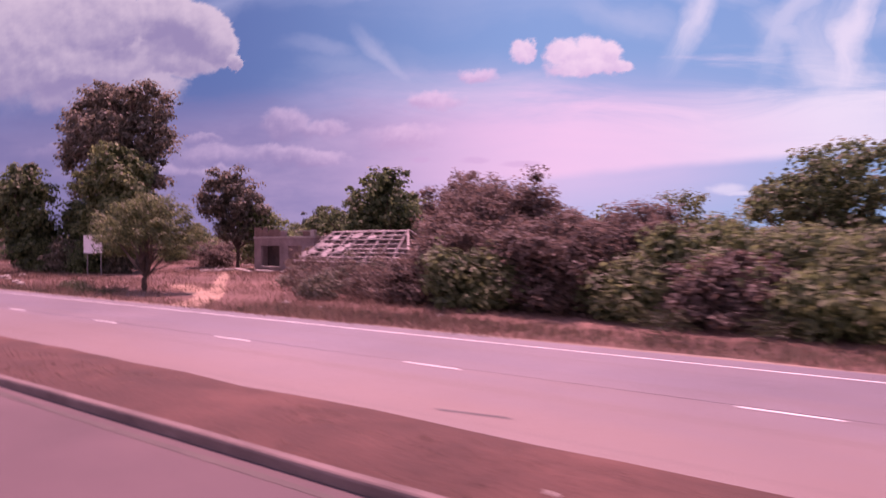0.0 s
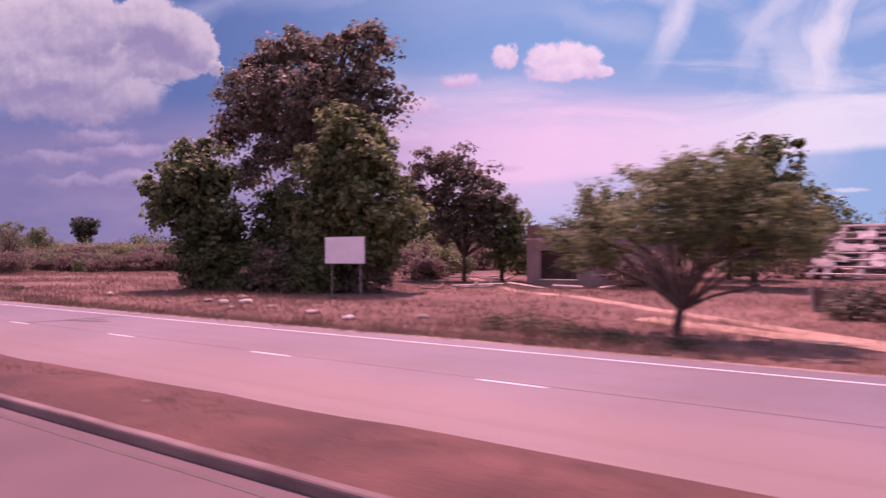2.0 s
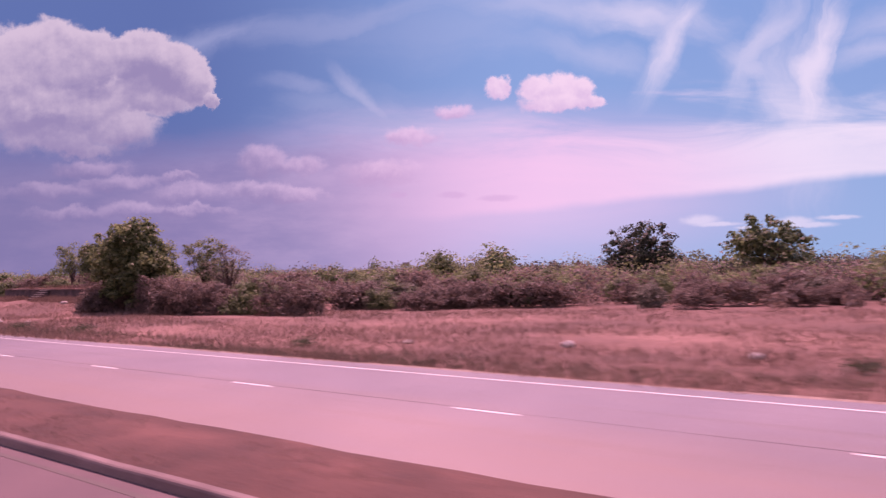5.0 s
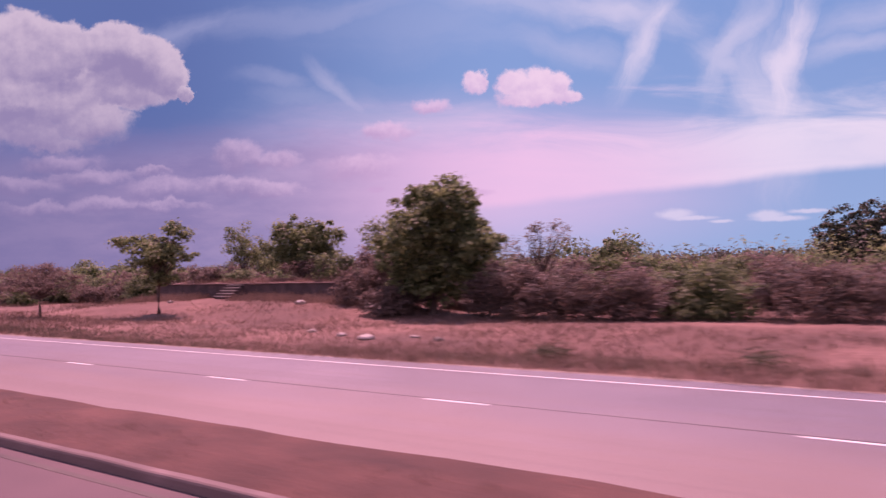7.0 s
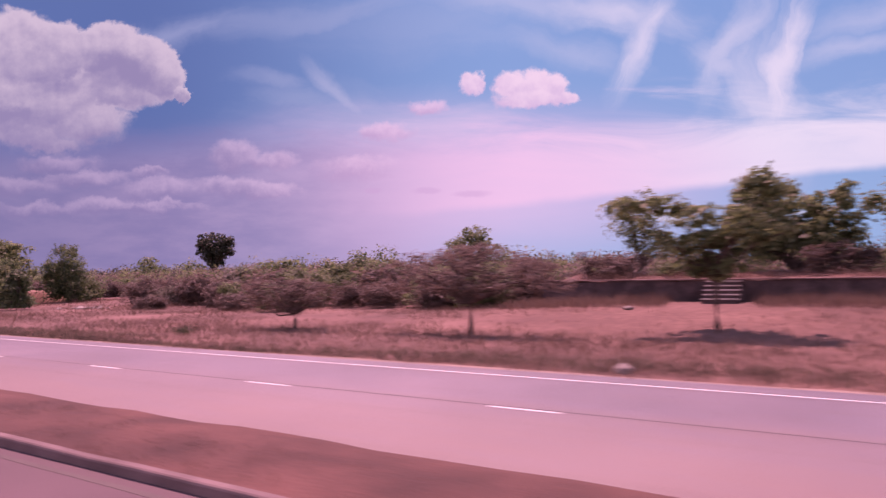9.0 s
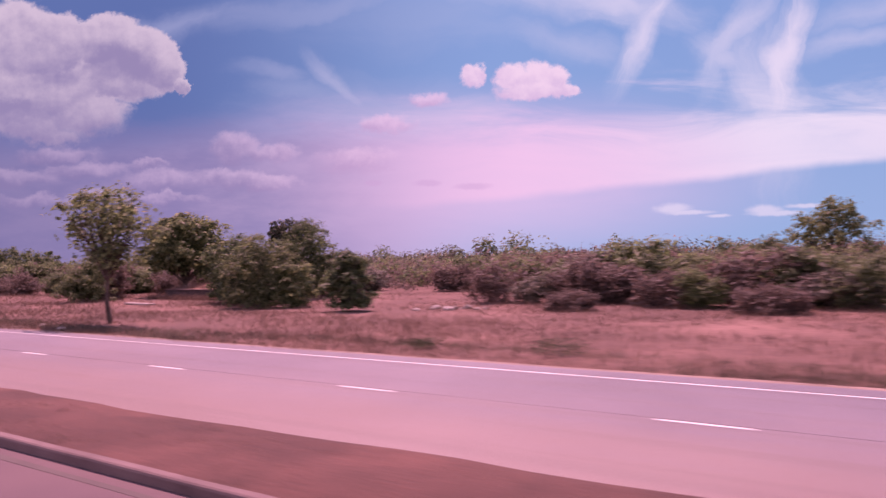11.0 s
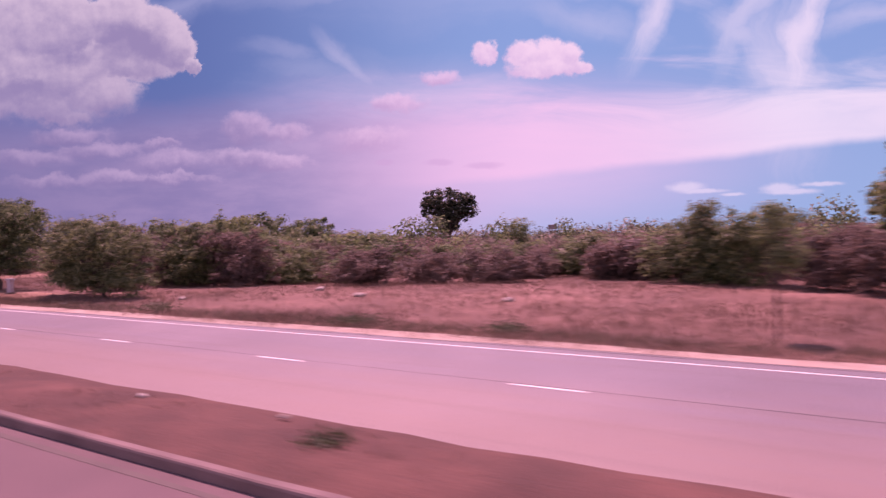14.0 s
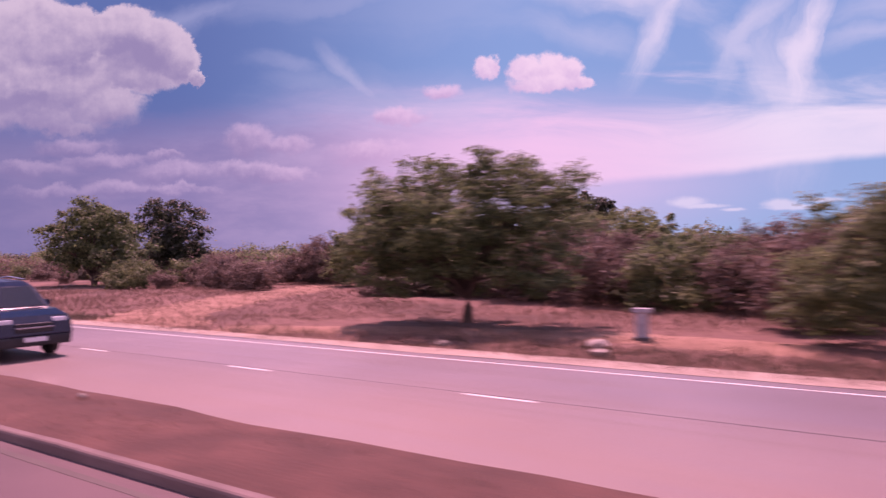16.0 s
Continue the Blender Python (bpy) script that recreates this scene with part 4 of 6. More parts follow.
tree("leafy_tree", "slim leafy tree behind the terrace", -134.6, 43.0, [(0, 0, 4.8, 2.6, 2.2, 1.7), (1.6, 0, 3.2, 2.4, 2.0, 1.6)], 1.8, 0.12, 220, 24, 0.3, 0.19, M_ACACIA, 138)
tree("umbrella_acacia", "small sparse umbrella acacia with dry crown", -157.0, 24.0, [(-1.8, 0, 2.9, 2.6, 2.0, 0.60), (1.6, 0, 2.8, 2.6, 2.0, 0.60), (0.0, 0, 3.4, 2.2, 1.8, 0.45), (3.0, 0, 2.1, 1.6, 1.4, 0.55), (-3.2, 0, 2.2, 1.6, 1.4, 0.55), (0.2, 0, 2.0, 2.6, 1.8, 0.55)], 1.4, 0.09, 300, 30, 0.26, 0.085, M_DRY, 139, tips=40, flat=0.45, split=True, sprays=40, spray=0.6)
tree("umbrella_acacia", "low sparse umbrella acacia with dry crown", -166.6, 23.5, [(-0.9, 0, 2.0, 2.2, 1.8, 0.55), (1.0, 0, 1.8, 2.0, 1.6, 0.55), (-2.2, 0, 1.4, 1.4, 1.2, 0.5), (0.1, 0, 1.2, 1.6, 1.2, 0.5)], 0.8, 0.08, 210, 30, 0.26, 0.085, M_DRY, 140, tips=30, flat=0.45, split=True, sprays=26, spray=0.5)
tree("round_tree", "round leafy tree out in the scrub", -182.2, 68.0, [(0, 0, 4.4, 3.8, 3.4, 2.5), (0.6, 0, 6.2, 2.2, 2.2, 1.4)], 1.6, 0.2, 230, 26, 0.32, 0.26, M_GREEN, 141)
tree("round_tree", "round tree far off in the scrub", -153.5, 135.0, [(0, 0, 4.8, 5.0, 4.6, 2.9)], 1.8, 0.25, 160, 24, 0.5, 0.5, M_GREEN, 145)
tree("round_tree", "round tree far off in the scrub", -138.5, 92.0, [(0, 0, 3.9, 3.2, 3.0, 2.2)], 1.6, 0.2, 120, 24, 0.4, 0.38, M_MANGO, 146)
tree("lone_tree", "lone tall open-crowned tree in the bushland", -339.2, 157.5, [(0, 0, 13.8, 7.6, 6.4, 3.8), (-5.0, 0, 11.4, 4.2, 3.4, 3.2), (5.2, 0, 11.2, 4.2, 3.6, 3.2), (0.4, 0, 9.4, 5.6, 4.0, 2.8), (0.6, 0, 7.2, 4.2, 3.4, 2.0), (-6.4, 0, 13.6, 2.6, 2.4, 1.6), (6.6, 0, 14.0, 2.4, 2.4, 1.6)], 4.2, 0.7, 460, 26, 0.6, 0.6, M_SHADY, 147, tips=30)
tree("young_tree", "young slender roadside tree in full leaf", -210.2, 18.6, [(-0.5, 0, 5.35, 2.1, 1.9, 1.4), (1.3, 0, 4.4, 1.7, 1.6, 1.2), (-1.5, 0, 4.4, 1.3, 1.3, 1.1), (0.5, 0, 3.4, 1.7, 1.6, 0.9)], 2.1, 0.11, 190, 20, 0.30, 0.19, M_GREEN, 148, tips=44, flat=0.8, slim=0.4, lean=(-0.15, 0), split=True)
tree("mango_tree", "full round mango tree behind the red terrace", -232.8, 39.6, [(0, 0, 4.9, 4.2, 3.6, 2.6), (1.6, 0, 3.7, 3.2, 3.0, 1.9), (-2.0, 0, 3.8, 2.9, 2.9, 1.8), (-0.6, 0, 6.3, 2.8, 2.3, 1.5)], 1.5, 0.28, 620, 32, 0.36, 0.3, M_GREEN, 149, slim=0.36)
tree("young_tree", "thin young tree beside the road", -238.9, 18.8, [(0, 0, 2.9, 0.55, 0.55, 0.85), (0.25, 0, 2.0, 0.45, 0.45, 0.5)], 1.4, 0.045, 60, 20, 0.16, 0.12, M_GREEN, 150, tips=14)
tree("young_tree", "young leafy tree standing in the scrub", -267.6, 61.0, [(0, 0, 3.6, 1.6, 1.5, 1.3), (0.2, 0, 2.2, 1.1, 1.1, 0.9)], 1.3, 0.09, 90, 24, 0.28, 0.19, M_GREEN, 151)
tree("bent_tree", "thin bent tree behind the red terrace", -228.3, 45.0, [(-0.6, 0, 4.1, 0.7, 0.7, 0.5), (0.3, 0, 3.1, 0.8, 0.8, 0.6)], 2.2, 0.06, 36, 20, 0.22, 0.16, M_MANGO, 152, lean=(-0.4, 0))
tree("acacia", "wide dark acacia shading the verge", -289.3, 22.6, [(-0.2, -0.6, 4.3, 4.1, 4.4, 2.1), (2.9, -0.4, 3.8, 2.4, 3.4, 1.6), (-2.9, -0.6, 3.3, 2.0, 3.4, 1.6), (1.7, -0.6, 5.5, 2.2, 2.6, 1.0), (-1.7, -0.6, 5.4, 2.4, 2.6, 1.0), (3.5, -0.4, 5.0, 1.6, 2.0, 0.8), (-2.9, -0.4, 4.7, 1.5, 2.0, 0.9), (0.0, -0.6, 2.5, 4.2, 3.6, 1.2), (-2.9, -0.6, 1.9, 1.8, 2.4, 1.1), (3.4, -0.6, 2.1, 1.9, 2.4, 1.1), (0.2, -3.6, 3.6, 3.0, 1.6, 1.2)], 1.2, 0.2, 1250, 46, 0.28, 0.11, M_MANGO, 153, tips=30, flat=0.5, split=True, sprays=110, spray=0.7)
tree("acacia", "feathery acacia leaning over the verge", -272.4, 20.6, [(-0.8, -0.2, 3.0, 3.2, 2.6, 1.4), (0.4, 0, 3.3, 1.6, 1.6, 0.6), (-2.4, 0, 3.7, 2.0, 1.6, 0.7), (2.2, 0, 2.4, 1.7, 1.7, 1.2), (-3.7, 0.2, 2.4, 2.2, 1.9, 1.4), (-4.4, 0.4, 1.1, 1.8, 1.6, 0.9), (-1.2, -0.2, 1.2, 3.2, 2.0, 0.9), (2.2, 0, 0.9, 1.8, 1.5, 0.8)], 0.6, 0.14, 760, 42, 0.26, 0.11, M_ACACIA, 154, tips=26, flat=0.5, split=True, sprays=80, spray=0.9)
tree("big_bush_tree", "huge dusty bush-like tree", -343.6, 38.0, [(0, 0, 4.6, 5.4, 4.8, 3.6), (4.6, 0, 3.0, 3.4, 3.2, 2.6), (-0.4, 0, 7.2, 2.8, 2.6, 1.9), (-4.4, 0, 4.0, 3.2, 2.8, 2.8), (3.0, 0, 6.2, 2.2, 2.2, 1.6)], 1.0, 0.3, 700, 32, 0.4, 0.28, M_MANGO, 156, tips=20)
tree("round_tree", "round very dark tree behind the bushes", -348.6, 50.4, [(0, 0, 6.0, 4.9, 4.8, 4.2), (1.0, 0, 3.4, 4.2, 4.0, 2.4)], 1.8, 0.3, 480, 34, 0.42, 0.32, M_SHADY, 157)
tree("leafy_tree", "leafy tree behind the roadside acacia", -290.6, 45.0, [(0, 0, 4.2, 2.8, 2.6, 1.9), (1.2, 0, 2.8, 2.2, 2.2, 1.5)], 1.2, 0.15, 180, 28, 0.3, 0.19, M_GREEN, 158)
tree("leafy_tree", "small leafy tree in the scrub", -282.6, 40.0, [(0, 0, 2.5, 1.9, 1.8, 1.4)], 0.8, 0.1, 120, 26, 0.26, 0.17, M_GREEN, 159)
for k, (x, hh, ww) in enumerate(((-318.5, 5.9, 3.4), (-311.6, 6.1, 3.8), (-304.8, 6.4, 3.6), (-299.2, 7.0, 3.8), (-292.6, 6.0, 3.4))):
    tree("leafy_tree", "dark leafy tree of the row behind the thicket", x, 56.0 + 1.4 * math.sin(2.1 * k), [(0, 0, hh * 0.62, ww, ww, hh * 0.34), (-ww * 0.5, 0, hh * 0.42, ww * 0.8, ww * 0.8, hh * 0.28), (ww * 0.5, 0, hh * 0.46, ww * 0.7, ww * 0.7, hh * 0.3)], hh * 0.2, 0.16, 300, 28, 0.36, 0.28, M_MANGO, 170 + k, tips=26, slim=0.34, group="trees behind the thicket")

BUSHES_A = (
    (-212.2, 29.8, 4.7, 2.3, 2, "tall dusty bush by the red terrace"),
    (-216.0, 32.4, 4.6, 2.4, 3, "dark green bush by the red terrace"),
    (-217.8, 40.2, 6.6, 2.7, 3, "tall dark green bush behind the red terrace"),
    (-219.0, 33.6, 5.0, 2.2, 3, "dark green bush by the red terrace"),
    (-210.0, 30.4, 3.0, 1.4, 1, "leafy green bush near the young tree"),
    (-243.0, 38.2, 4.0, 2.3, 1, "leafy bush in dry grass"),
    (-246.0, 39.4, 4.2, 2.4, 2, "leafy bush in dry grass"),
    (-235.6, 33.6, 3.4, 2.2, 0, "dry brown bush by the red terrace"),
    (-238.6, 36.0, 3.0, 2.0, 0, "dry brown bush by the red terrace"),
    (-233.6, 30.8, 3.6, 2.3, 2, "olive bush by the red terrace"),
    (-121.5, 31.6, 2.7, 2.6, 0, "dry grey-brown bush by the mango tree"),
    (-118.0, 32.2, 2.5, 2.6, 0, "dry grey-brown bush in the grass"),
    (-124.6, 32.0, 2.7, 2.4, 0, "dry reddish bush by the mango tree"),
    (-131.5, 33.0, 2.8, 2.0, 0, "dry bush by the mango tree"),
    (-134.9, 33.4, 3.3, 2.5, 0, "large dry bush at the terrace wall"),
)
BUSHES_B = (
    (-114.5, 33.0, 2.6, 2.6, 2, "olive bush in the grass"),
    (-110.0, 32.4, 2.6, 2.8, 0, "dry grey-brown bush in the grass"),
    (-155.6, 37.0, 2.6, 1.8, 0, "dry brush on the old terrace"),
    (-151.8, 36.8, 2.2, 1.6, 2, "olive brush on the old terrace"),
    (-144.4, 37.2, 2.8, 2.0, 0, "dry brush on the old terrace"),
    (-140.6, 36.8, 3.0, 2.0, 2, "olive brush on the old terrace"),
    (-136.6, 37.0, 3.6, 2.4, 0, "dry brush on the old terrace"),
    (-160.6, 37.4, 2.6, 2.0, 0, "dry brush at the end of the terrace"),
    (-162.6, 35.6, 2.4, 2.0, 2, "olive brush at the end of the terrace"),
    (-131.0, 29.6, 1.6, 1.5, 0, "dry bush under the mango tree"),
    (-275.6, 28.6, 4.6, 2.9, 2, "olive bush of the roadside thicket"),
    (-271.8, 29.6, 3.7, 2.5, 0, "dry bush of the roadside thicket"),
)
BUSHES_C = (
    (-279.0, 30.0, 3.9, 3.4, 0, "dry bush of the roadside thicket"),
    (-283.0, 31.4, 3.6, 3.4, 2, "olive bush of the roadside thicket"),
    (-287.0, 33.0, 3.8, 3.4, 0, "dry bush of the roadside thicket"),
    (-264.4, 32.6, 2.3, 2.4, 0, "dry bush of the roadside thicket"),
    (-270.6, 32.8, 2.6, 2.6, 2, "olive bush of the roadside thicket"),
    (-261.0, 35.6, 2.0, 2.2, 0, "dry bush of the roadside thicket"),
    (-257.0, 37.0, 2.2, 2.2, 0, "low dry bush in red soil"),
    (-292.0, 34.6, 4.4, 3.4, 0, "dry bush of the roadside thicket"),
    (-297.0, 37.0, 4.2, 3.2, 2, "olive bush of the roadside thicket"),
    (-302.0, 40.0, 5.2, 3.0, 1, "dark bush of the roadside thicket"),
    (-307.0, 42.0, 5.6, 3.2, 0, "dry bush of the roadside thicket"),
    (-313.0, 45.0, 5.6, 3.4, 1, "dark bush at the end of the track"),
    (-321.0, 47.0, 4.6, 3.4, 0, "dry bush at the end of the track"),
    (-328.5, 41.0, 3.2, 3.0, 0, "dry bush beside the huge bush-like tree"),
    (-332.0, 34.6, 2.6, 2.6, 2, "olive bush beside the track"),
)
BUSHES_D = (
    (-323.0, 38.0, 2.6, 2.6, 0, "dry bush beside the track"),
    (-318.0, 36.6, 2.2, 2.2, 0, "low dry bush beside the track"),
    (-277.4, 24.6, 3.6, 1.8, 0, "dry bush behind the marker stone"),
    (-277.0, 34.6, 3.9, 3.2, 3, "dark bush deep in the roadside thicket"),
    (-281.6, 36.0, 3.7, 3.2, 0, "dry bush deep in the roadside thicket"),
    (-286.0, 37.6, 3.9, 3.2, 3, "dark bush deep in the roadside thicket"),
    (-291.0, 39.0, 4.8, 3.2, 0, "dry bush deep in the roadside thicket"),
    (-267.4, 36.0, 2.5, 2.6, 3, "dark bush deep in the roadside thicket"),
    (-272.4, 36.6, 2.9, 2.8, 0, "dry bush deep in the roadside thicket"),
    (-296.0, 41.0, 4.8, 3.4, 3, "dark bush deep in the roadside thicket"),
    (-301.5, 45.0, 5.8, 3.4, 3, "dark bush deep in the roadside thicket"),
)
for k, (x, y, h, w, c, label) in enumerate(BUSHES_A + BUSHES_B + BUSHES_C + BUSHES_D):
    bush("bush", label, x, y, h, w, (M_DRY, M_GREEN, M_ACACIA, M_MANGO)[c], 200 + k, 0.15, int(110 + 50 * w * h / 2), 26, 5, 20, "roadside bushes", hollow=0.28, sprays=22 if h > 2.0 else 4, spray=0.22 * h)

tree("conical_bush", "solitary conical dark green bush in dry grass", -203.6, 28.3, [(0, 0, 0.40, 1.25, 1.2, 0.26), (0.3, 0, 0.85, 1.4, 1.3, 0.22), (-0.2, 0, 1.30, 1.45, 1.3, 0.22), (0.1, 0, 1.75, 1.3, 1.2, 0.2), (-0.1, 0, 2.20, 1.1, 1.0, 0.2), (0.1, 0, 2.65, 0.85, 0.8, 0.2), (0, 0, 3.05, 0.5, 0.45, 0.22)],
     0.5, 0.07, 210, 20, 0.22, 0.26, M_MANGO, 290, tips=40, bark=M_TWIG, flat=0.5, slim=0.2, category="bush", sprays=60, spray=0.55)

# ---- scrub: six kinds of bush, repeated over the bushland ----
kinds = []
for k, (name, mat, label, h, w) in enumerate((("dry_bush", M_DRY, "dry leafless-looking scrub bush in red soil", 2.4, 2.0), ("low_dry_bush", M_DRY, "low dry scrub bush in red soil", 1.7, 1.9), ("olive_bush", M_ACACIA, "dusty olive scrub bush in red soil", 2.7, 2.0), ("green_bush", M_GREEN, "dusty green scrub bush in red soil", 2.6, 1.9), ("grey_bush", M_OLD, "grey-brown scrub bush in red soil", 2.2, 2.0), ("tall_dry_bush", M_DRY, "tall dry scrub bush in red soil", 3.0, 2.0))):
    kinds.append(bush(name, label, -420.0 - 6 * k, 60.0, h, w, mat, 300 + k, 0.17, 170, 20, 3, 7, "scrub of the bushland", hollow=0.30, sprays=14, spray=0.5))
rng = rnd(77)
CLEAR = ((-50, -26, 0, 47), (-75, -49, 0, 40), (-160, -132, 0, 40), (-236, -198, 0, 41), (-262, -236, 0, 36))
OPEN = ((-108, -75), (-262, -198))
placed = 0
for _ in range(9000):
    if placed >= 200:
        break
    y = 31.0 + 34.0 * rng.uniform() ** 1.25
    x = rng.uniform(-420 - y, 12)
    if any(a < x < b and c < y < d for a, b, c, d in CLEAR) or (y < 40 and rng.uniform() < 0.5) or (y < 44 and any(a < x < b for a, b in OPEN)):
        continue
    if -322 < x < -296 and y < 46 and abs(x + 292 + (y - 15) * 0.9) < 5:
        continue
    s = rng.uniform(0.7, 1.2) * (0.68 if y < 42 else 0.85)
    m = pose(x, y, height(x, y), 0, 0, rng.uniform(0, 360)) @ Matrix.Diagonal((s * 1.2, s * 1.2, s, 1))
    copy_thing(kinds[int(rng.choice(6, p=(0.22, 0.2, 0.15, 0.15, 0.16, 0.12)))], m)
    placed += 1

# denser belts of bush that close the open ground: stretch along the road, front edge, depth, heights, how many
BELTS = ((-134, -100, 41, 13, 2.0, 3.0, 34), (-200, -163, 37, 13, 2.2, 3.8, 34), (-212, -186, 47, 10, 2.0, 3.0, 22), (-262, -236, 42, 14, 2.2, 3.4, 34), (-302, -275, 36, 13, 2.6, 3.9, 28), (-276, -238, 53, 18, 1.8, 2.8, 34), (-360, -306, 48, 18, 2.2, 3.6, 36), (-98, -70, 49, 14, 1.8, 2.8, 22))
tall = (2.4, 1.7, 2.7, 2.6, 2.2, 3.0)
for x0, x1, yf, deep, h0, h1, n in BELTS:
    for i in range(n):
        q = rng.uniform() ** 1.2
        x, y = x0 + (x1 - x0) * (i + rng.uniform()) / n, yf + deep * q + 1.5 * math.sin(i * 1.7)
        kind = int(rng.choice(6, p=(0.14, 0.06, 0.26, 0.36, 0.10, 0.08) if q > 0.35 else (0.19, 0.15, 0.26, 0.20, 0.12, 0.08)))
        sz = rng.uniform(h0, h1) * (0.72 + 0.4 * q) / tall[kind]
        wide = sz * rng.uniform(0.95, 1.25)
        copy_thing(kinds[kind], pose(x, y, height(x, y), 0, 0, rng.uniform(0, 360)) @ Matrix.Diagonal((wide, wide, sz, 1)))

# farther bush and the wooded skyline


def far_bush(name, label, category, n, y0, y1, power, h0, h1, w0, w1, per, leaf, seed, grow=0.0, mat=None):
    rng = rnd(seed)
    pts, outs = [], []
    for i in range(n):
        y = y0 + (y1 - y0) * rng.uniform() ** power
        x = rng.uniform(-y * 1.9 - 400, y * 0.35 + 30)
        k = 1.0 + grow * y
        h, w = rng.uniform(h0, h1) * k, rng.uniform(w0, w1) * k
        d = rng.normal(size=(per, 3))
        d /= np.linalg.norm(d, axis=1)[:, None]
        lump = 1.0 + 0.22 * np.sin(3.0 * d[:, 0] + i) * np.cos(4.0 * d[:, 2] + 2.0 * i)
        pts.append(np.array((x, y, h * 0.48)) + d * np.array((w, w, h * 0.52)) * (rng.uniform(0.2, 1.0, per) ** 0.5 * lump)[:, None])
        outs.append(d + np.array((0, 0, 0.5)))
    p = np.concatenate(pts)
    p[:, 2] = np.maximum(p[:, 2], 0.1)
    return tagged(leaf_object(name, p, leaf, rng, mat or M_FAR, slim=0.36, facing=np.concatenate(outs), corners=3), label, category, kind="stuff")


far_bush("middle_bush", "dry reddish-brown bushland beyond the scrub", "bushland", 1100, 50, 150, 1.2, 1.6, 4.0, 1.5, 3.2, 200, 0.25, 781, mat=M_DRY)
far_bush("middle_bush", "dusty green bushland beyond the scrub", "bushland", 800, 54, 170, 1.2, 1.6, 5.4, 1.5, 3.2, 200, 0.25, 782, mat=M_GREEN)
far_bush("middle_bush", "grey-brown bushland beyond the scrub", "bushland", 420, 60, 190, 1.2, 1.8, 4.8, 1.6, 3.2, 200, 0.26, 785, mat=M_OLD)
far_bush("low_scrub", "low dry scrub covering the red soil", "bushland", 620, 45, 80, 1.1, 0.7, 1.8, 0.9, 2.1, 120, 0.19, 787, mat=M_DRY)
far_bush("distant_bush", "distant grey-green bushland up to the skyline", "bushland", 2300, 130, 700, 1.4, 2.0, 5.6, 2.4, 5.2, 110, 0.6, 783, 0.002)
far_bush("distant_trees", "scattered round trees above the distant bush", "woods", 150, 110, 420, 1.3, 5.5, 9.5, 3.0, 5.5, 420, 0.6, 786, mat=M_MANGO)
far_bush("distant_woods", "dark distant trees on the skyline", "woods", 420, 420, 900, 1.0, 5.0, 12.0, 5.0, 11.0, 110, 1.9, 784)

# ---- dry grass and weeds ----


def blades(name, spots, tall, rng, mat, label, spread=0.12, per=5, wide=0.012, z=None):
    """Tufts of narrow upright blades as one mesh."""
    n = len(spots)
    base = np.repeat(spots, per, 0) + np.concatenate((rng.normal(size=(n * per, 2)) * spread, np.zeros((n * per, 1))), 1)
    ln = np.repeat(tall, per) * rng.uniform(0.5, 1.2, n * per)
    ang = rng.uniform(0, math.tau, n * per)
    side = np.stack((np.cos(ang), np.sin(ang), np.zeros_like(ang)), 1) * wide
    tip = base + np.stack((rng.normal(size=n * per) * 0.3 * ln, rng.normal(size=n * per) * 0.3 * ln, ln), 1)
    v = np.stack((base - side, base + side, tip), 1).reshape(-1, 3)
    me = bpy.data.meshes.new(name)
    k = n * per
    me.vertices.add(3 * k)
    me.vertices.foreach_set("co", v.reshape(-1).astype(np.float32))
    me.loops.add(3 * k)
    me.loops.foreach_set("vertex_index", np.arange(3 * k, dtype=np.int32))
    me.polygons.add(k)
    me.polygons.foreach_set("loop_start", np.arange(0, 3 * k, 3, dtype=np.int32))
    me.update(calc_edges=True)
    me.materials.append(mat)
    return tagged(new(name, me), label, "grass", kind="stuff")


rng = rnd(90)
spots, tall = [], []
while len(spots) < 80000:
    x, y = rng.uniform(-345, 12), 15.0 + 30.0 * rng.uniform() ** 1.4
    patch = noise.noise(Vector((x * 0.09, y * 0.16, 9.0))) + 0.4 * noise.noise(Vector((x * 0.4, y * 0.5, 2.0)))
    if patch + rng.uniform(-0.35, 0.35) < -0.22 + (0.6 if y < 15.4 else 0.0) - (0.15 if y < 17.5 else 0.0):
        continue
    spots.append((x, y, height(x, y) - 0.01))
    tall.append(rng.uniform(0.08, 0.3) * (1.0 + max(0.0, patch)))
blades("dry_grass", np.array(spots), np.array(tall), rng, M_STRAW, "sparse straw-coloured dry grass on red soil", 0.2, 4, 0.014)
spots, tall = [], []
while len(spots) < 15000:
    x, y = rng.uniform(-345, 8), 15.5 + 2.6 * rng.uniform() ** 1.3
    if noise.noise(Vector((x * 0.06, y * 0.5, 21.0))) + rng.uniform(-0.25, 0.25) < 0.0 or -34 < x < -22 or -305 < x < -296 or (x < -204 and y < 15.85):
        continue
    spots.append((x, y, height(x, y) - 0.01))
    tall.append(rng.uniform(0.1, 0.3))
blades("verge_grass", np.array(spots), np.array(tall), rng, M_BROWN, "brown tufted grass along the shoulder", 0.16, 4, 0.014)
spots, tall = [], []
for x0, x1, y0, y1, z, n in ((-160, -133, 31.6, 34.0, 0.0, 2600), (-156.6, -134.4, 34.7, 38.0, 1.0, 2600), (-231, -220, 34.4, 35.6, 0.0, 700), (-230, -220.8, 36.3, 39.0, 0.85, 900)):
    for _ in range(n):
        x, y = rng.uniform(x0, x1), rng.uniform(y0, y1)
        if -151.2 < x < -147.2 and y < 34.4:
            continue
        spots.append((x, y, height(x, y) + z))
        tall.append(rng.uniform(0.25, 0.65))
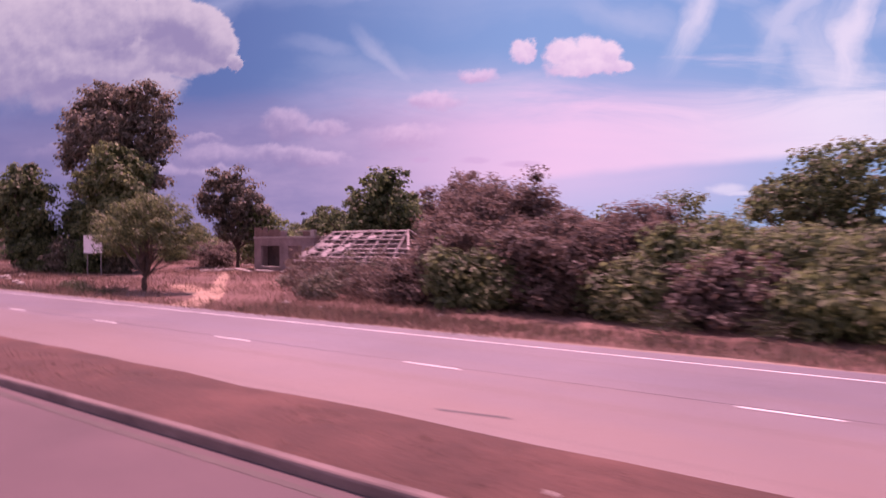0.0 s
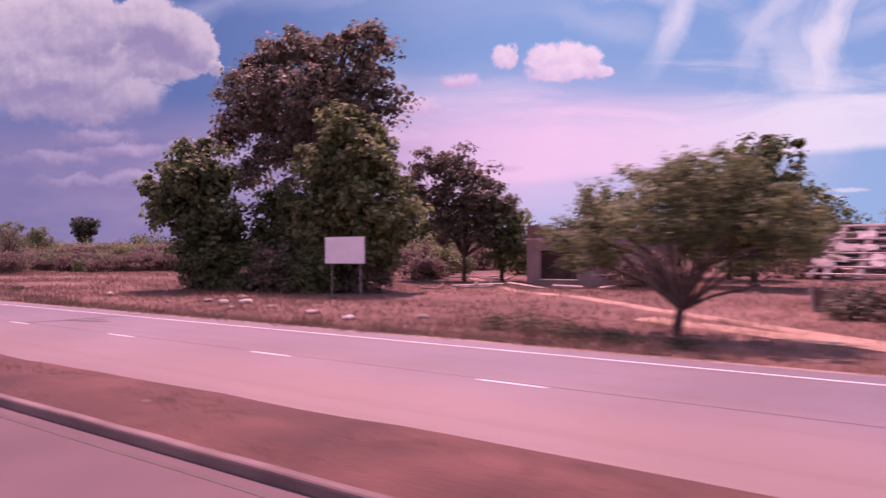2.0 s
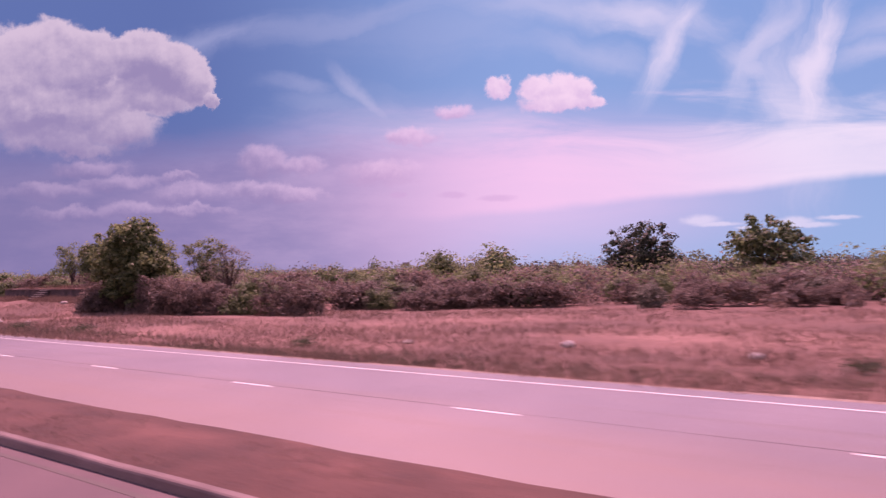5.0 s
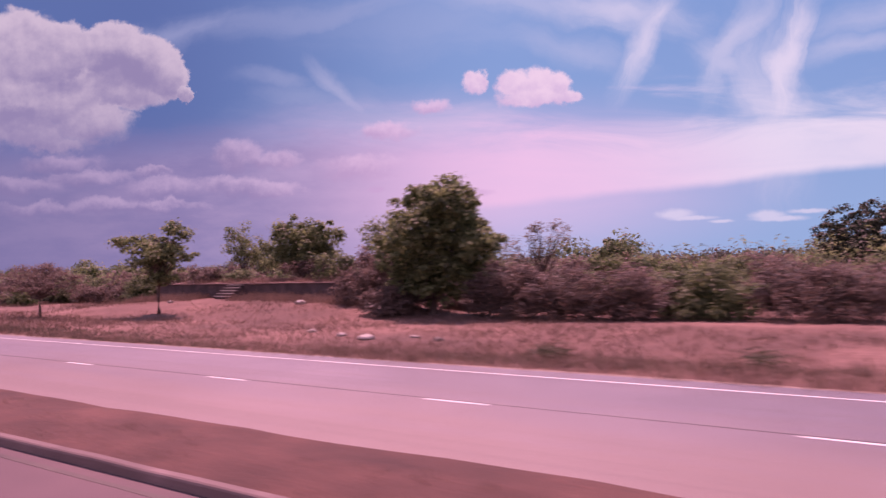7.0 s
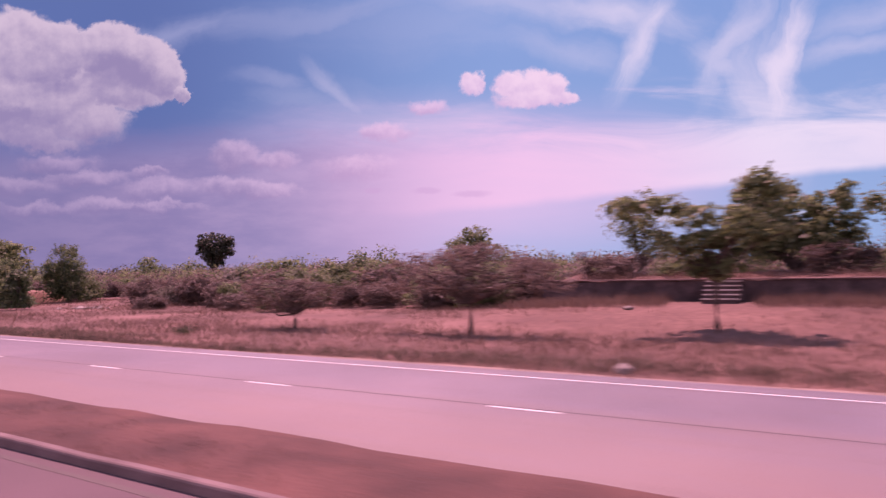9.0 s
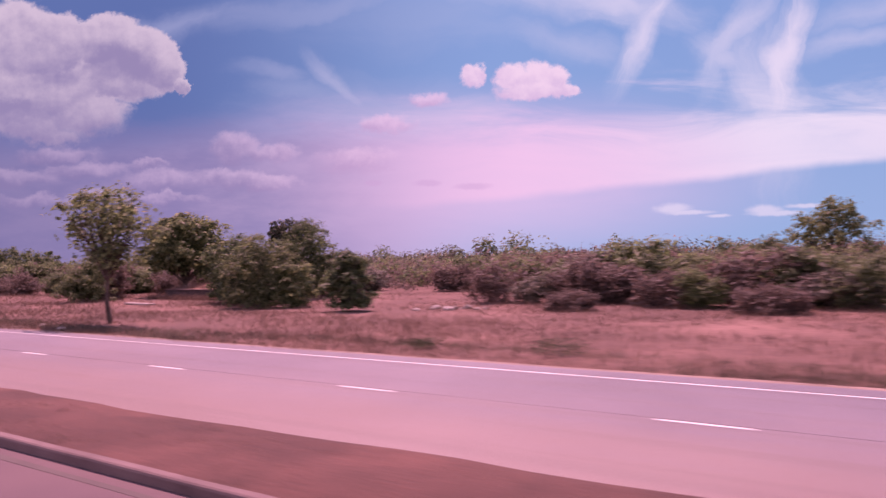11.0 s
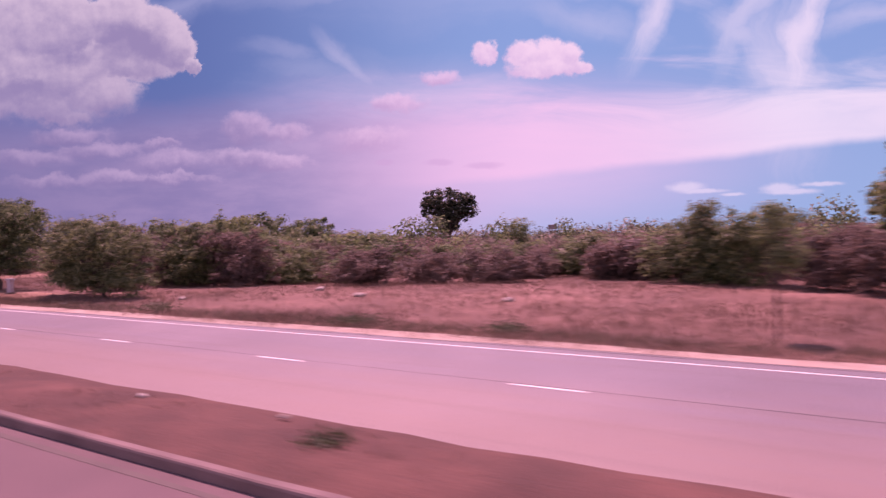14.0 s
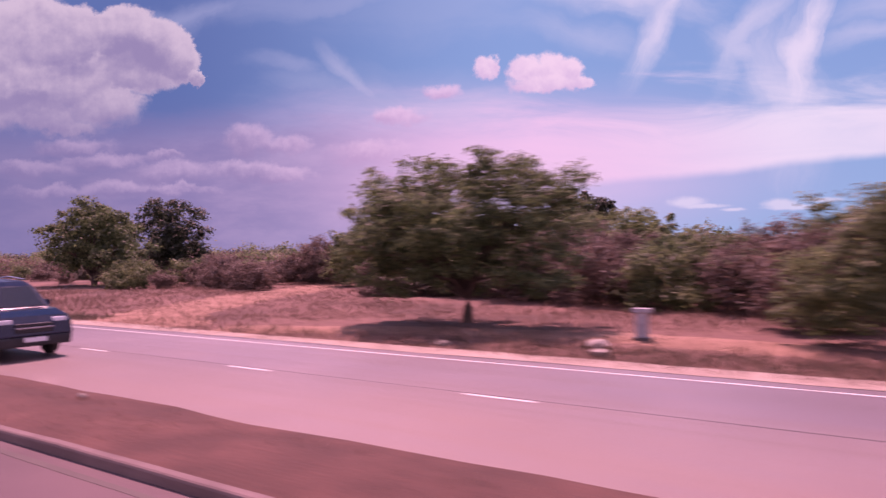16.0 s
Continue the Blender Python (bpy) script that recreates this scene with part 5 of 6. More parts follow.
blades("tall_grass", np.array(spots), np.array(tall), rng, M_STRAW, "tall dry grass round the old terraces", 0.16, 4, 0.014)
spots, tall = [], []
while len(spots) < 9000:
    x, y = rng.uniform(-300, 8), rng.uniform(5.05, 6.9)
    if noise.noise(Vector((x * 0.35, y * 0.8, 3.0))) + rng.uniform(-0.3, 0.3) < 0.08:
        continue
    spots.append((x, y, 0.06 if y > 6.5 else 0.12))
    tall.append(rng.uniform(0.03, 0.1))
blades("median_grass", np.array(spots), np.array(tall), rng, M_STRAW, "short dead grass on the median", 0.1, 5, 0.008)


def weed(x, y, r, h, seed):
    rng = rnd(seed)
    top = thing("weed_clump", x, y, 0.12 if y < 8 else height(x, y))
    bm = bmesh.new()
    for k in range(5):
        a = rng.uniform(0, math.tau)
        tube(bm, [(0, 0, -0.03), (0.3 * r * math.cos(a), 0.3 * r * math.sin(a), h * 0.5), (0.7 * r * math.cos(a), 0.7 * r * math.sin(a), h * 0.85)], [0.008, 0.006, 0.002], 4)
    part("stems", bm, M_TWIG, top)
    c = rng.normal(size=(int(700 * r), 3)) * np.array((r * 0.45, r * 0.45, h * 0.25)) + np.array((0, 0, h * 0.5))
    c[:, 2] = np.maximum(c[:, 2], 0.02)
    leaf_object("leaves", c, 0.07, rng, M_WEED, top)
    return tagged(top, "small dark green weed clump on dry soil", "weed", "weed clumps")


WEEDS_A = ((-242.4, 6.3, 0.35, 0.13), (-216.4, 6.9, 0.25, 0.1), (-36.8, 17.2, 0.7, 0.5), (-38.2, 17.6, 0.8, 0.6), (-35.2, 16.8, 0.6, 0.35), (-39.6, 18.0, 0.6, 0.45), (-33.6, 17.0, 0.5, 0.3), (-94.0, 18.0, 0.6, 0.4), (-116.0, 17.6, 0.7, 0.45), (-186.6, 17.2, 0.9, 0.55), (-191.0, 17.0, 0.6, 0.35))
WEEDS_B = ((-231.5, 16.6, 0.7, 0.3), (-227.0, 16.8, 0.8, 0.35), (-245.6, 17.0, 0.8, 0.35), (-251.0, 16.8, 0.9, 0.35), (-221.0, 16.6, 0.6, 0.25), (-262.0, 17.0, 0.8, 0.4), (-6.0, 18.0, 0.9, 0.8), (-3.4, 18.6, 0.9, 0.7), (-110.5, 18.2, 0.7, 0.4), (-76.0, 19.5, 0.6, 0.4), (-169.0, 19.0, 0.6, 0.4))
for k, (x, y, r, h) in enumerate(WEEDS_A + WEEDS_B):
    weed(x, y, r, h, 400 + k)

# ---- stones ----


def stone(x, y, size, seed, z=None, label="pale broken stone lying on the verge"):
    rng = rnd(seed)
    bm = bmesh.new()
    bmesh.ops.create_icosphere(bm, subdivisions=2, radius=size)
    k = rng.uniform(0.4, 0.7)
    for vtx in bm.verts:
        n = noise.noise(vtx.co * (1.6 / size) + Vector((seed * 3.1, 0, 0)))
        vtx.co *= 1 + 0.35 * n
        vtx.co.z = max(vtx.co.z * k, -0.3 * size)
    ob = part("stone", bm, M_ROCK)
    ob.matrix_world = pose(x, y, (height(x, y) if z is None else z) + 0.2 * size, 0, 0, rng.uniform(0, 360))
    return tagged(ob, label, "stone", "stones on the verge")


STONES_A = ((-56.9, 20.1, 0.26), (-55.1, 19.6, 0.28), (-54.3, 20.2, 0.36), (-57.5, 22.6, 0.26), (-48.3, 18.6, 0.3), (-66.6, 20.5, 0.25), (-58.6, 19.0, 0.16), (-51.6, 19.4, 0.22), (-53.0, 18.4, 0.15), (-45.6, 17.8, 0.25), (-43.5, 19.4, 0.2), (-148.1, 16.1, 0.24), (-281.8, 16.8, 0.28), (-282.4, 18.2, 0.3), (-129.2, 21.8, 0.2), (-126.6, 20.8, 0.2), (-124.6, 19.9, 0.34), (-121.6, 20.4, 0.18))
STONES_B = ((-123.2, 21.2, 0.18), (-152.6, 31.2, 0.25), (-139.4, 31.4, 0.35), (-286.5, 16.6, 0.2), (-270.0, 17.2, 0.18), (-266.0, 21.0, 0.24), (-257.5, 24.6, 0.3), (-262.4, 27.0, 0.28), (-250.0, 25.4, 0.26), (-209.6, 16.0, 0.2), (-212.0, 16.4, 0.18), (-91.0, 20.6, 0.22), (-85.0, 22.0, 0.28), (-78.8, 21.4, 0.22), (-22.0, 18.6, 0.2), (-19.0, 17.8, 0.16), (-13.8, 18.4, 0.14))
for k, (x, y, s) in enumerate(STONES_A + STONES_B):
    stone(x, y, s, 500 + k)
for k, (x, y) in enumerate(((-39.1, 6.1), (-40.7, 5.8), (-247.1, 6.8), (-243.9, 7.0), (-271.3, 6.2), (-234.0, 5.9), (-3.0, 5.7), (-45.0, 5.6), (-288.0, 6.9), (-20.0, 6.2))):
    stone(x, y, 0.07, 560 + k, 0.10, "small pale stone on the median soil")
rng = rnd(91)
for k in range(5):
    for j in range(3):
        stone(-199.4 + rng.normal() * 1.4, 31.2 + rng.normal() * 0.9, rng.uniform(0.12, 0.3), 600 + 3 * k + j, None, "pale rubble heap piece in dry grass")

# ---- white board ----
board = thing("sign_board", -53.65, 26.15, height(-53.65, 26.15), 2.0)
part("panel", box(bmesh.new(), -1.36, 1.36, -0.02, 0.02, 1.72, 3.12, 0.01), M_BOARD, board, "blank white sheet-metal panel")
bm = bmesh.new()
for x0, x1, z0, z1 in ((-1.38, 1.38, 3.10, 3.15), (-1.38, 1.38, 1.69, 1.74), (-1.39, -1.34, 1.69, 3.15), (1.34, 1.39, 1.69, 3.15)):
    box(bm, x0, x1, 0.018, 0.07, z0, z1)
part("frame", bm, M_STEEL, board)
for x in (-1.0, 1.0):
    part("post", tube(bmesh.new(), [(x, 0.1, -0.3), (x, 0.1, 3.1)], [0.045, 0.045], 8), M_STEEL, board)
tagged(board, "blank white roadside board on two steel posts", "sign board")

# ---- ruined hut with bare roof poles ----
hut = thing("ruined_hut", -28.2, 30.4, height(-28.2, 30.4))
rng = rnd(92)
RZ, EZ, EL0, EL1, RL0, RL1, DEP = 3.2, 1.3, -3.9, 5.2, -2.9, 3.15, 2.5
posts = [(-3.8, -2.0), (-1.2, -2.05), (1.6, -2.0), (4.2, -1.9), (-3.8, 2.0), (0.2, 2.0), (4.2, 2.0)]
for x, y in posts:
    part("post", tube(bmesh.new(), [(x, y, -0.3), (x + rng.normal() * 0.04, y, 0.8), (x + rng.normal() * 0.05, y, 1.55)], [0.07, 0.065, 0.055], 7), M_POLE, hut)
for x, y, z0, z1 in ((-0.8, 0.0, 1.5, RZ), (2.0, 0.0, 1.5, RZ)):
    part("king_post", tube(bmesh.new(), [(x, y, -0.2), (x, y, z1)], [0.07, 0.05], 7), M_POLE, hut)
part("ridge_pole", tube(bmesh.new(), [(RL0 - 0.2, 0, RZ), (0, 0, RZ + 0.05), (RL1 + 0.1, 0, RZ + 0.02)], [0.05, 0.05, 0.045], 7), M_POLE, hut)
slope = math.atan2(RZ - EZ, DEP)


def plank(name, p, q, wide, thick, mat, label=""):
    """A flat weathered board from p to q that lies along the roof's slope."""
    p, q = Vector(p), Vector(q)
    bm = bmesh.new()
    side = Vector((1, 0, 0)) if abs((q - p).normalized().x) < 0.9 else Vector((0, 1, 0))
    up = (q - p).cross(side).normalized()
    for z in (-thick, thick):
        for at in (p, q):
            for k in (-1, 1):
                bm.verts.new(at + side * k * wide * rng.uniform(0.85, 1.1) + up * z)
    v = list(bm.verts)
    for f in ((0, 1, 3, 2), (4, 6, 7, 5), (0, 4, 5, 1), (2, 3, 7, 6), (0, 2, 6, 4), (1, 5, 7, 3)):
        bm.faces.new([v[i] for i in f])
    return part(name, bm, mat, hut, label)


# wide dark rafters under rows of pale battens; the row ends step back towards the ridge
for side in (-1, 1):
    for i in range(8):
        k = i / 7
        xt, xb = RL0 + (RL1 - RL0) * k, EL0 + 0.5 + (EL1 - 1.9 - EL0) * k
        plank("rafter", (xt, side * 0.05, RZ - 0.02), (xb, side * DEP, EZ - 0.03), 0.10, 0.035, M_GREYPOLE)
    for i in range(8):
        k = (i + 0.25) / 7.6
        z, y = RZ + (EZ - RZ) * k + 0.05, side * DEP * k
        x0 = RL0 + (EL0 - RL0) * k - rng.uniform(0.0, 0.3)
        x1 = RL1 + ((EL1 - RL1) * k - 0.05 if i > 3 else rng.uniform(-0.1, 0.25))
        part("batten", tube(bmesh.new(), [(x0, y, z), (x0 + (x1 - x0) * 0.4, y, z - 0.03 + rng.normal() * 0.02), (x0 + (x1 - x0) * 0.75, y, z + rng.normal() * 0.02), (x1, y, z + rng.normal() * 0.04)], [0.036, 0.042, 0.042, 0.034], 5), M_POLE, hut)
    part("hip_pole", tube(bmesh.new(), [(RL1, 0, RZ + 0.06), ((RL1 + EL1) / 2, side * DEP * 0.5, (RZ + EZ) / 2 + 0.04), (EL1 + 0.05, side * DEP, EZ)], [0.07, 0.075, 0.065], 7), M_POLE, hut, "thick pale hip pole")
    part("hip_pole", tube(bmesh.new(), [(RL0, 0, RZ + 0.04), (EL0, side * DEP, EZ)], [0.05, 0.05], 6), M_POLE, hut)
for i, y in enumerate((-1.3, 0.0, 1.3)):
    plank("hip_rafter", (RL1, y * 0.1, RZ - 0.05), (EL1, y * 1.3, EZ - 0.03), 0.08, 0.03, M_GREYPOLE)
for k in (0.4, 0.6, 0.8, 0.98):
    x, z = RL1 + (EL1 - RL1) * k, RZ + (EZ - RZ) * k + 0.05
    part("hip_batten", tube(bmesh.new(), [(x, -DEP * k, z), (x, DEP * k, z)], [0.034, 0.034], 5), M_POLE, hut)
# pale rags of rotten roofing on the battens; dark sheets below paint shaded gaps
for i in range(64):
    pale = i < 12
    k, q = (rng.uniform(0.04, 0.8), rng.uniform(0.02, 0.98) ** 1.6) if pale else (rng.uniform(0.08, 0.95), rng.uniform(0, 1))
    x0, x1 = RL0 + (EL0 - RL0) * k, RL1 + (EL1 - RL1) * k * (0.3 if pale else 0.8)
    x, y, z = x0 + (x1 - x0) * q, -DEP * k, RZ + (EZ - RZ) * k + (0.09 if pale else -0.07)
    w, h = (rng.uniform(0.16, 0.34), rng.uniform(0.10, 0.22)) if pale else (rng.uniform(0.3, 0.9), rng.uniform(0.2, 0.45))
    bm = bmesh.new()
    box(bm, -w, w, -h, h, -0.02, 0.02)
    bmesh.ops.subdivide_edges(bm, edges=bm.edges[:], cuts=2)
    for vtx in bm.verts:
        vtx.co += Vector(rng.normal(size=3) * np.array((0.05, 0.05, 0.012)))
    bmesh.ops.transform(bm, verts=bm.verts[:], matrix=Matrix.Translation((x, y, z)) @ Matrix.Rotation(slope, 4, "X") @ Matrix.Rotation(rng.normal() * 0.12, 4, "Z"))
    part("rag_and_gap_sheet", bm, M_THATCH if pale else M_GAPSHADE, hut)
bm = bmesh.new()
for x0, x1, z1 in ((-3.9, -1.0, 0.75), (0.4, 2.6, 0.55), (3.2, 4.3, 0.8)):
    box(bm, x0, x1, -1.95, -1.75, -0.2, z1)
bmesh.ops.subdivide_edges(bm, edges=bm.edges[:], cuts=3)
for vtx in bm.verts:
    vtx.co += Vector(rng.normal(size=3) * 0.04)
part("wall_stub", bm, M_BRICK, hut)
tagged(hut, "collapsed hut with bare pole roof and rags of thatch", "hut")

# ---- roofless house ----
house = thing("roofless_house", -49.2, 38.2, height(-45, 38.2))
W, D, TOP, TH = 7.7, 6.0, 3.25, 0.24


def wall_front(bm, holes, top):
    """Front wall as one shell with rectangular openings (x0, x1, z0, z1)."""
    xc = sorted({0.0, W, *(h[0] for h in holes), *(h[1] for h in holes)})
    zc = sorted({-0.3, top, *(h[2] for h in holes if h[2] > 0), *(h[3] for h in holes)})

    def solid(i, k):
        if not (0 <= i < len(xc) - 1 and 0 <= k < len(zc) - 1):
            return False
        x, z = (xc[i] + xc[i + 1]) / 2, (zc[k] + zc[k + 1]) / 2
        return not any(h[0] < x < h[1] and h[2] - (0.31 if h[2] <= 0 else 0) < z < h[3] for h in holes)

    def quad(*p):
        bm.faces.new([bm.verts.new(q) for q in p])

    for i in range(len(xc) - 1):
        for k in range(len(zc) - 1):
            if not solid(i, k):
                continue
            a, b, lo, hi = xc[i], xc[i + 1], zc[k], zc[k + 1]
            quad((a, 0, lo), (b, 0, lo), (b, 0, hi), (a, 0, hi))
            quad((b, TH, lo), (a, TH, lo), (a, TH, hi), (b, TH, hi))
            if not solid(i - 1, k):
                quad((a, TH, lo), (a, 0, lo), (a, 0, hi), (a, TH, hi))
            if not solid(i + 1, k):
                quad((b, 0, lo), (b, TH, lo), (b, TH, hi), (b, 0, hi))
            if not solid(i, k - 1):
                quad((a, TH, lo), (b, TH, lo), (b, 0, lo), (a, 0, lo))
            if not solid(i, k + 1):
                quad((a, 0, hi), (b, 0, hi), (b, TH, hi), (a, TH, hi))
    bmesh.ops.remove_doubles(bm, verts=bm.verts[:], dist=0.0005)
    return bm


HOLES = ((0.9, 3.4, 0.45, 2.25), (4.5, 6.2, 0.8, 2.25))
part("front_wall", wall_front(bmesh.new(), HOLES, TOP - 0.35), M_PLASTER, house, "weathered pinkish plaster front wall")
part("side_wall", box(bmesh.new(), 0, TH, TH, D, -0.3, TOP - 0.35), M_PLASTER, house)
part("side_wall", box(bmesh.new(), W - TH, W, TH, D, -0.3, TOP - 0.35), M_PLASTER, house)
part("back_wall", box(bmesh.new(), 0, 4.4, D, D + TH, -0.3, TOP - 0.35), M_PLASTER, house)
part("back_wall", box(bmesh.new(), 4.404, W, D, D + TH, -0.3, 0.9), M_PLASTER, house, "broken low back wall")
# wall added behind the opening; its dark colour stands for the room's shade
part("inner_wall", box(bmesh.new(), TH, 4.2, 1.3, 1.5, -0.3, TOP - 0.5), M_DARKWALL, house, "added inner wall coloured dark for room shade")
part("inner_wall", box(bmesh.new(), 4.2, 4.4, TH, D, -0.3, TOP - 0.5), M_PLASTER, house)
for x0, x1, y0, y1 in ((-0.06, W + 0.06, -0.07, TH + 0.04), (-0.06, TH + 0.04, TH + 0.04, D), (W - TH - 0.04, W + 0.06, TH + 0.04, D)):
    part("ring_beam", box(bmesh.new(), x0, x1, y0, y1, TOP - 0.35, TOP - 0.2, 0.015), M_STEP, house, "pale cement ring beam")
rng = rnd(93)
x = 0.0
while x < W - 0.4:
    w = rng.uniform(0.36, 0.42)
    rows_up = (4 if x < 1.6 else 3) if x < 3.4 else 0 if x < 6.0 else 2
    for row in range(rows_up - int(rng.uniform() < 0.25 and rows_up > 0)):
        part("block", box(bmesh.new(), x + 0.005, x + w - 0.005, 0.0, TH - 0.02, TOP - 0.2 + 0.2 * row, TOP - 0.004 + 0.2 * row, 0.008), M_BRICK, house)
    x += w
for x0, x1, z0, z1 in HOLES[:2]:
    part("window_sill", box(bmesh.new(), x0 - 0.1, x1 + 0.1, -0.08, TH, z0 - 0.08, z0 + 0.003, 0.01), M_STEP, house)
part("pillar", box(bmesh.new(), 3.64, 4.16, -0.05, TH, TOP - 0.196, TOP + 0.28, 0.02), M_PLASTER, house, "stub of a plastered pillar")
part("pillar", box(bmesh.new(), W - 0.40, W + 0.06, -0.05, TH + 0.02, TOP - 0.196, TOP + 0.34, 0.02), M_STEP, house, "pale stub of a corner pillar")
part("coping", box(bmesh.new(), 6.05, W - 0.41, -0.04, TH + 0.02, TOP + 0.205, TOP + 0.26, 0.01), M_STEP, house, "pale cement coping")
tagged(house, "roofless abandoned plastered house with empty openings", "house")
for k, (x, y, w) in enumerate(((-48.4, 36.6, 1.3), (-45.6, 36.4, 0.9), (-51.5, 36.0, 1.6), (-43.0, 36.9, 0.8))):
    slabp = part("fallen_slab", box(bmesh.new(), -w, w, -0.25, 0.25, -0.06, 0.06, 0.02), M_STEP)
    slabp.matrix_world = pose(x, y, height(x, y) + 0.14, 3, 6 - 4 * k, 14 * k)
    tagged(slabp, "fallen pale cement slab in front of the house", "slab", "fallen slabs")

# grey fallen poles and logs between the big trees and the house


def log(x, y, turn, ln, r, seed):
    rng = rnd(seed)
    bm = bmesh.new()
    pts = [(ln * (k / 4 - 0.5), rng.normal() * 0.06, r * 0.8 + rng.normal() * 0.02 + (0.22 if k == 4 else 0.0)) for k in range(5)]
    tube(bm, pts, [r * 1.1, r, r * 0.95, r * 0.8, r * 0.5], 7)
    tube(bm, [pts[3], (pts[3][0] + 0.3, pts[3][1] + 0.25, pts[3][2] + 0.35)], [r * 0.5, r * 0.2], 5)
    ob = part("fallen_log", bm, M_POLE)
    ob.matrix_world = pose(x, y, height(x, y), 0, 0, turn)
    return tagged(ob, "pale weathered fallen log with a broken stub", "log", "fallen logs")


for k, (x, y, turn, ln, r) in enumerate(((-57.6, 45.6, 18, 4.6, 0.10), (-55.2, 44.6, -12, 3.6, 0.09), (-52.6, 36.2, -24, 3.0, 0.08), (-53.4, 33.6, 6, 1.6, 0.07), (-51.0, 35.2, 30, 2.2, 0.07))):
    log(x, y, turn, ln, r, 700 + k)

# ---- old terrace with steps ----
terrace = thing("old_terrace", -158.3, 34.2, height(-148, 34.2))
TW = 24.3
rng = rnd(94)
v, f = [], []
cols = 47
for i in range(cols):
    x = TW * i / (cols - 1)
    top = 1.02 + rng.normal() * 0.04
    v += [(x, 0.0 + rng.normal() * 0.03, -0.3), (x, 0.02 + rng.normal() * 0.03, 0.5), (x, 0.05, top), (x, 0.4, top), (x, 0.42, -0.3)]
    if i:
        a, b = 5 * (i - 1), 5 * i
        f += [(a + k, b + k, b + k + 1, a + k + 1) for k in range(4)]
f += [(0, 1, 2, 3, 4), tuple(5 * (cols - 1) + k for k in (4, 3, 2, 1, 0))]
w = slab_mesh("retaining_wall", v, f, M_DARKWALL)
w.parent = terrace
part("coping", box(bmesh.new(), -0.1, TW + 0.1, -0.04, 0.44, 1.03, 1.10, 0.02), M_BRICK, terrace)
for i in range(5):
    st = part("step", box(bmesh.new(), 8.66, 10.24, -0.28 * (5 - i) + 0.03, -0.28 * (4 - i) - 0.004, -0.3, 0.2 * (i + 1) - 0.055, 0.01), M_DARKWALL, terrace)
    part("tread", box(bmesh.new(), 8.62, 10.28, -0.28 * (5 - i), -0.28 * (4 - i) + 0.02, 0.2 * (i + 1) - 0.05, 0.2 * (i + 1), 0.012), M_STEP, st, "pale cement tread")
v, f = [], []
for j in range(9):
    for i in range(24):
        x, y = TW * i / 23, 0.43 + 9.0 * j / 8
        v.append((x, y, -0.3 if j == 8 or i in (0, 23) else 1.03 + 0.35 * math.sin(math.pi * min(j, 5) / 7) + 0.12 * noise.noise(Vector((x * 0.4, y * 0.4, 0)))))
for j in range(8):
    for i in range(23):
        f.append((j * 24 + i, j * 24 + i + 1, (j + 1) * 24 + i + 1, (j + 1) * 24 + i))
fill = slab_mesh("earth_fill", v, f, M_SOIL, True)
fill.parent = terrace
tagged(terrace, "old raised earth terrace with dark retaining wall and steps", "terrace")

# ---- low red terrace ----
low = thing("red_terrace", -230.4, 35.8, height(-226, 36))
rw = box(bmesh.new(), 0.0, 10.0, 0.0, 0.35, -0.3, 0.74, 0.03)
bmesh.ops.subdivide_edges(rw, edges=rw.edges[:], cuts=5)
for vtx in rw.verts:
    vtx.co += Vector(noise.noise_vector(vtx.co * 1.7)) * 0.05
part("retaining_wall", rw, M_DARKWALL, low)
part("coping", box(bmesh.new(), -0.1, 10.1, -0.05, 0.4, 0.75, 0.82, 0.02), M_BRICK, low)
v, f = [], []
for j in range(7):
    for i in range(14):
        x, y = 10.0 * i / 13, 0.37 + 6.0 * j / 6
        swell = max(0.0, math.sin(math.pi * (i + 0.3) / 14.0)) ** 0.6
        v.append((x, y, -0.3 if j == 6 or i in (0, 13) else 0.72 + 0.66 * swell * math.sin(math.pi * min(j, 4) / 6) + 0.1 * noise.noise(Vector((x * 0.5, y * 0.5, 3)))))
for j in range(6):
    for i in range(13):
        f.append((j * 14 + i, j * 14 + i + 1, (j + 1) * 14 + i + 1, (j + 1) * 14 + i))
fill = slab_mesh("earth_fill", v, f, M_EARTH, True)
fill.parent = low
tagged(low, "low red earth terrace behind a dark wall", "terrace")
s = part("fallen_slab", box(bmesh.new(), -1.3, 1.3, -0.3, 0.3, -0.06, 0.06, 0.02), M_STEP)
s.matrix_world = pose(-224.0, 29.2, height(-224, 29.2) + 0.07, 0, 1, 6)
tagged(s, "pale cement slab lying in dry grass", "slab", "fallen slabs")

# ---- marker stone ----
mk = thing("marker_stone", -281.7, 20.0, height(-281.7, 20.0), 4)
part("pillar", box(bmesh.new(), -0.17, 0.17, -0.12, 0.12, -0.2, 0.84, 0.03), M_MARK, mk)
part("cap", box(bmesh.new(), -0.26, 0.26, -0.17, 0.17, 0.84, 0.97, 0.025), M_MARK, mk)
part("plinth", box(bmesh.new(), -0.26, 0.26, -0.2, 0.2, -0.25, 0.12, 0.03), M_SEAM, mk, "dark foot of the marker stone")
tagged(mk, "pale grey concrete marker stone beside the road", "marker stone")

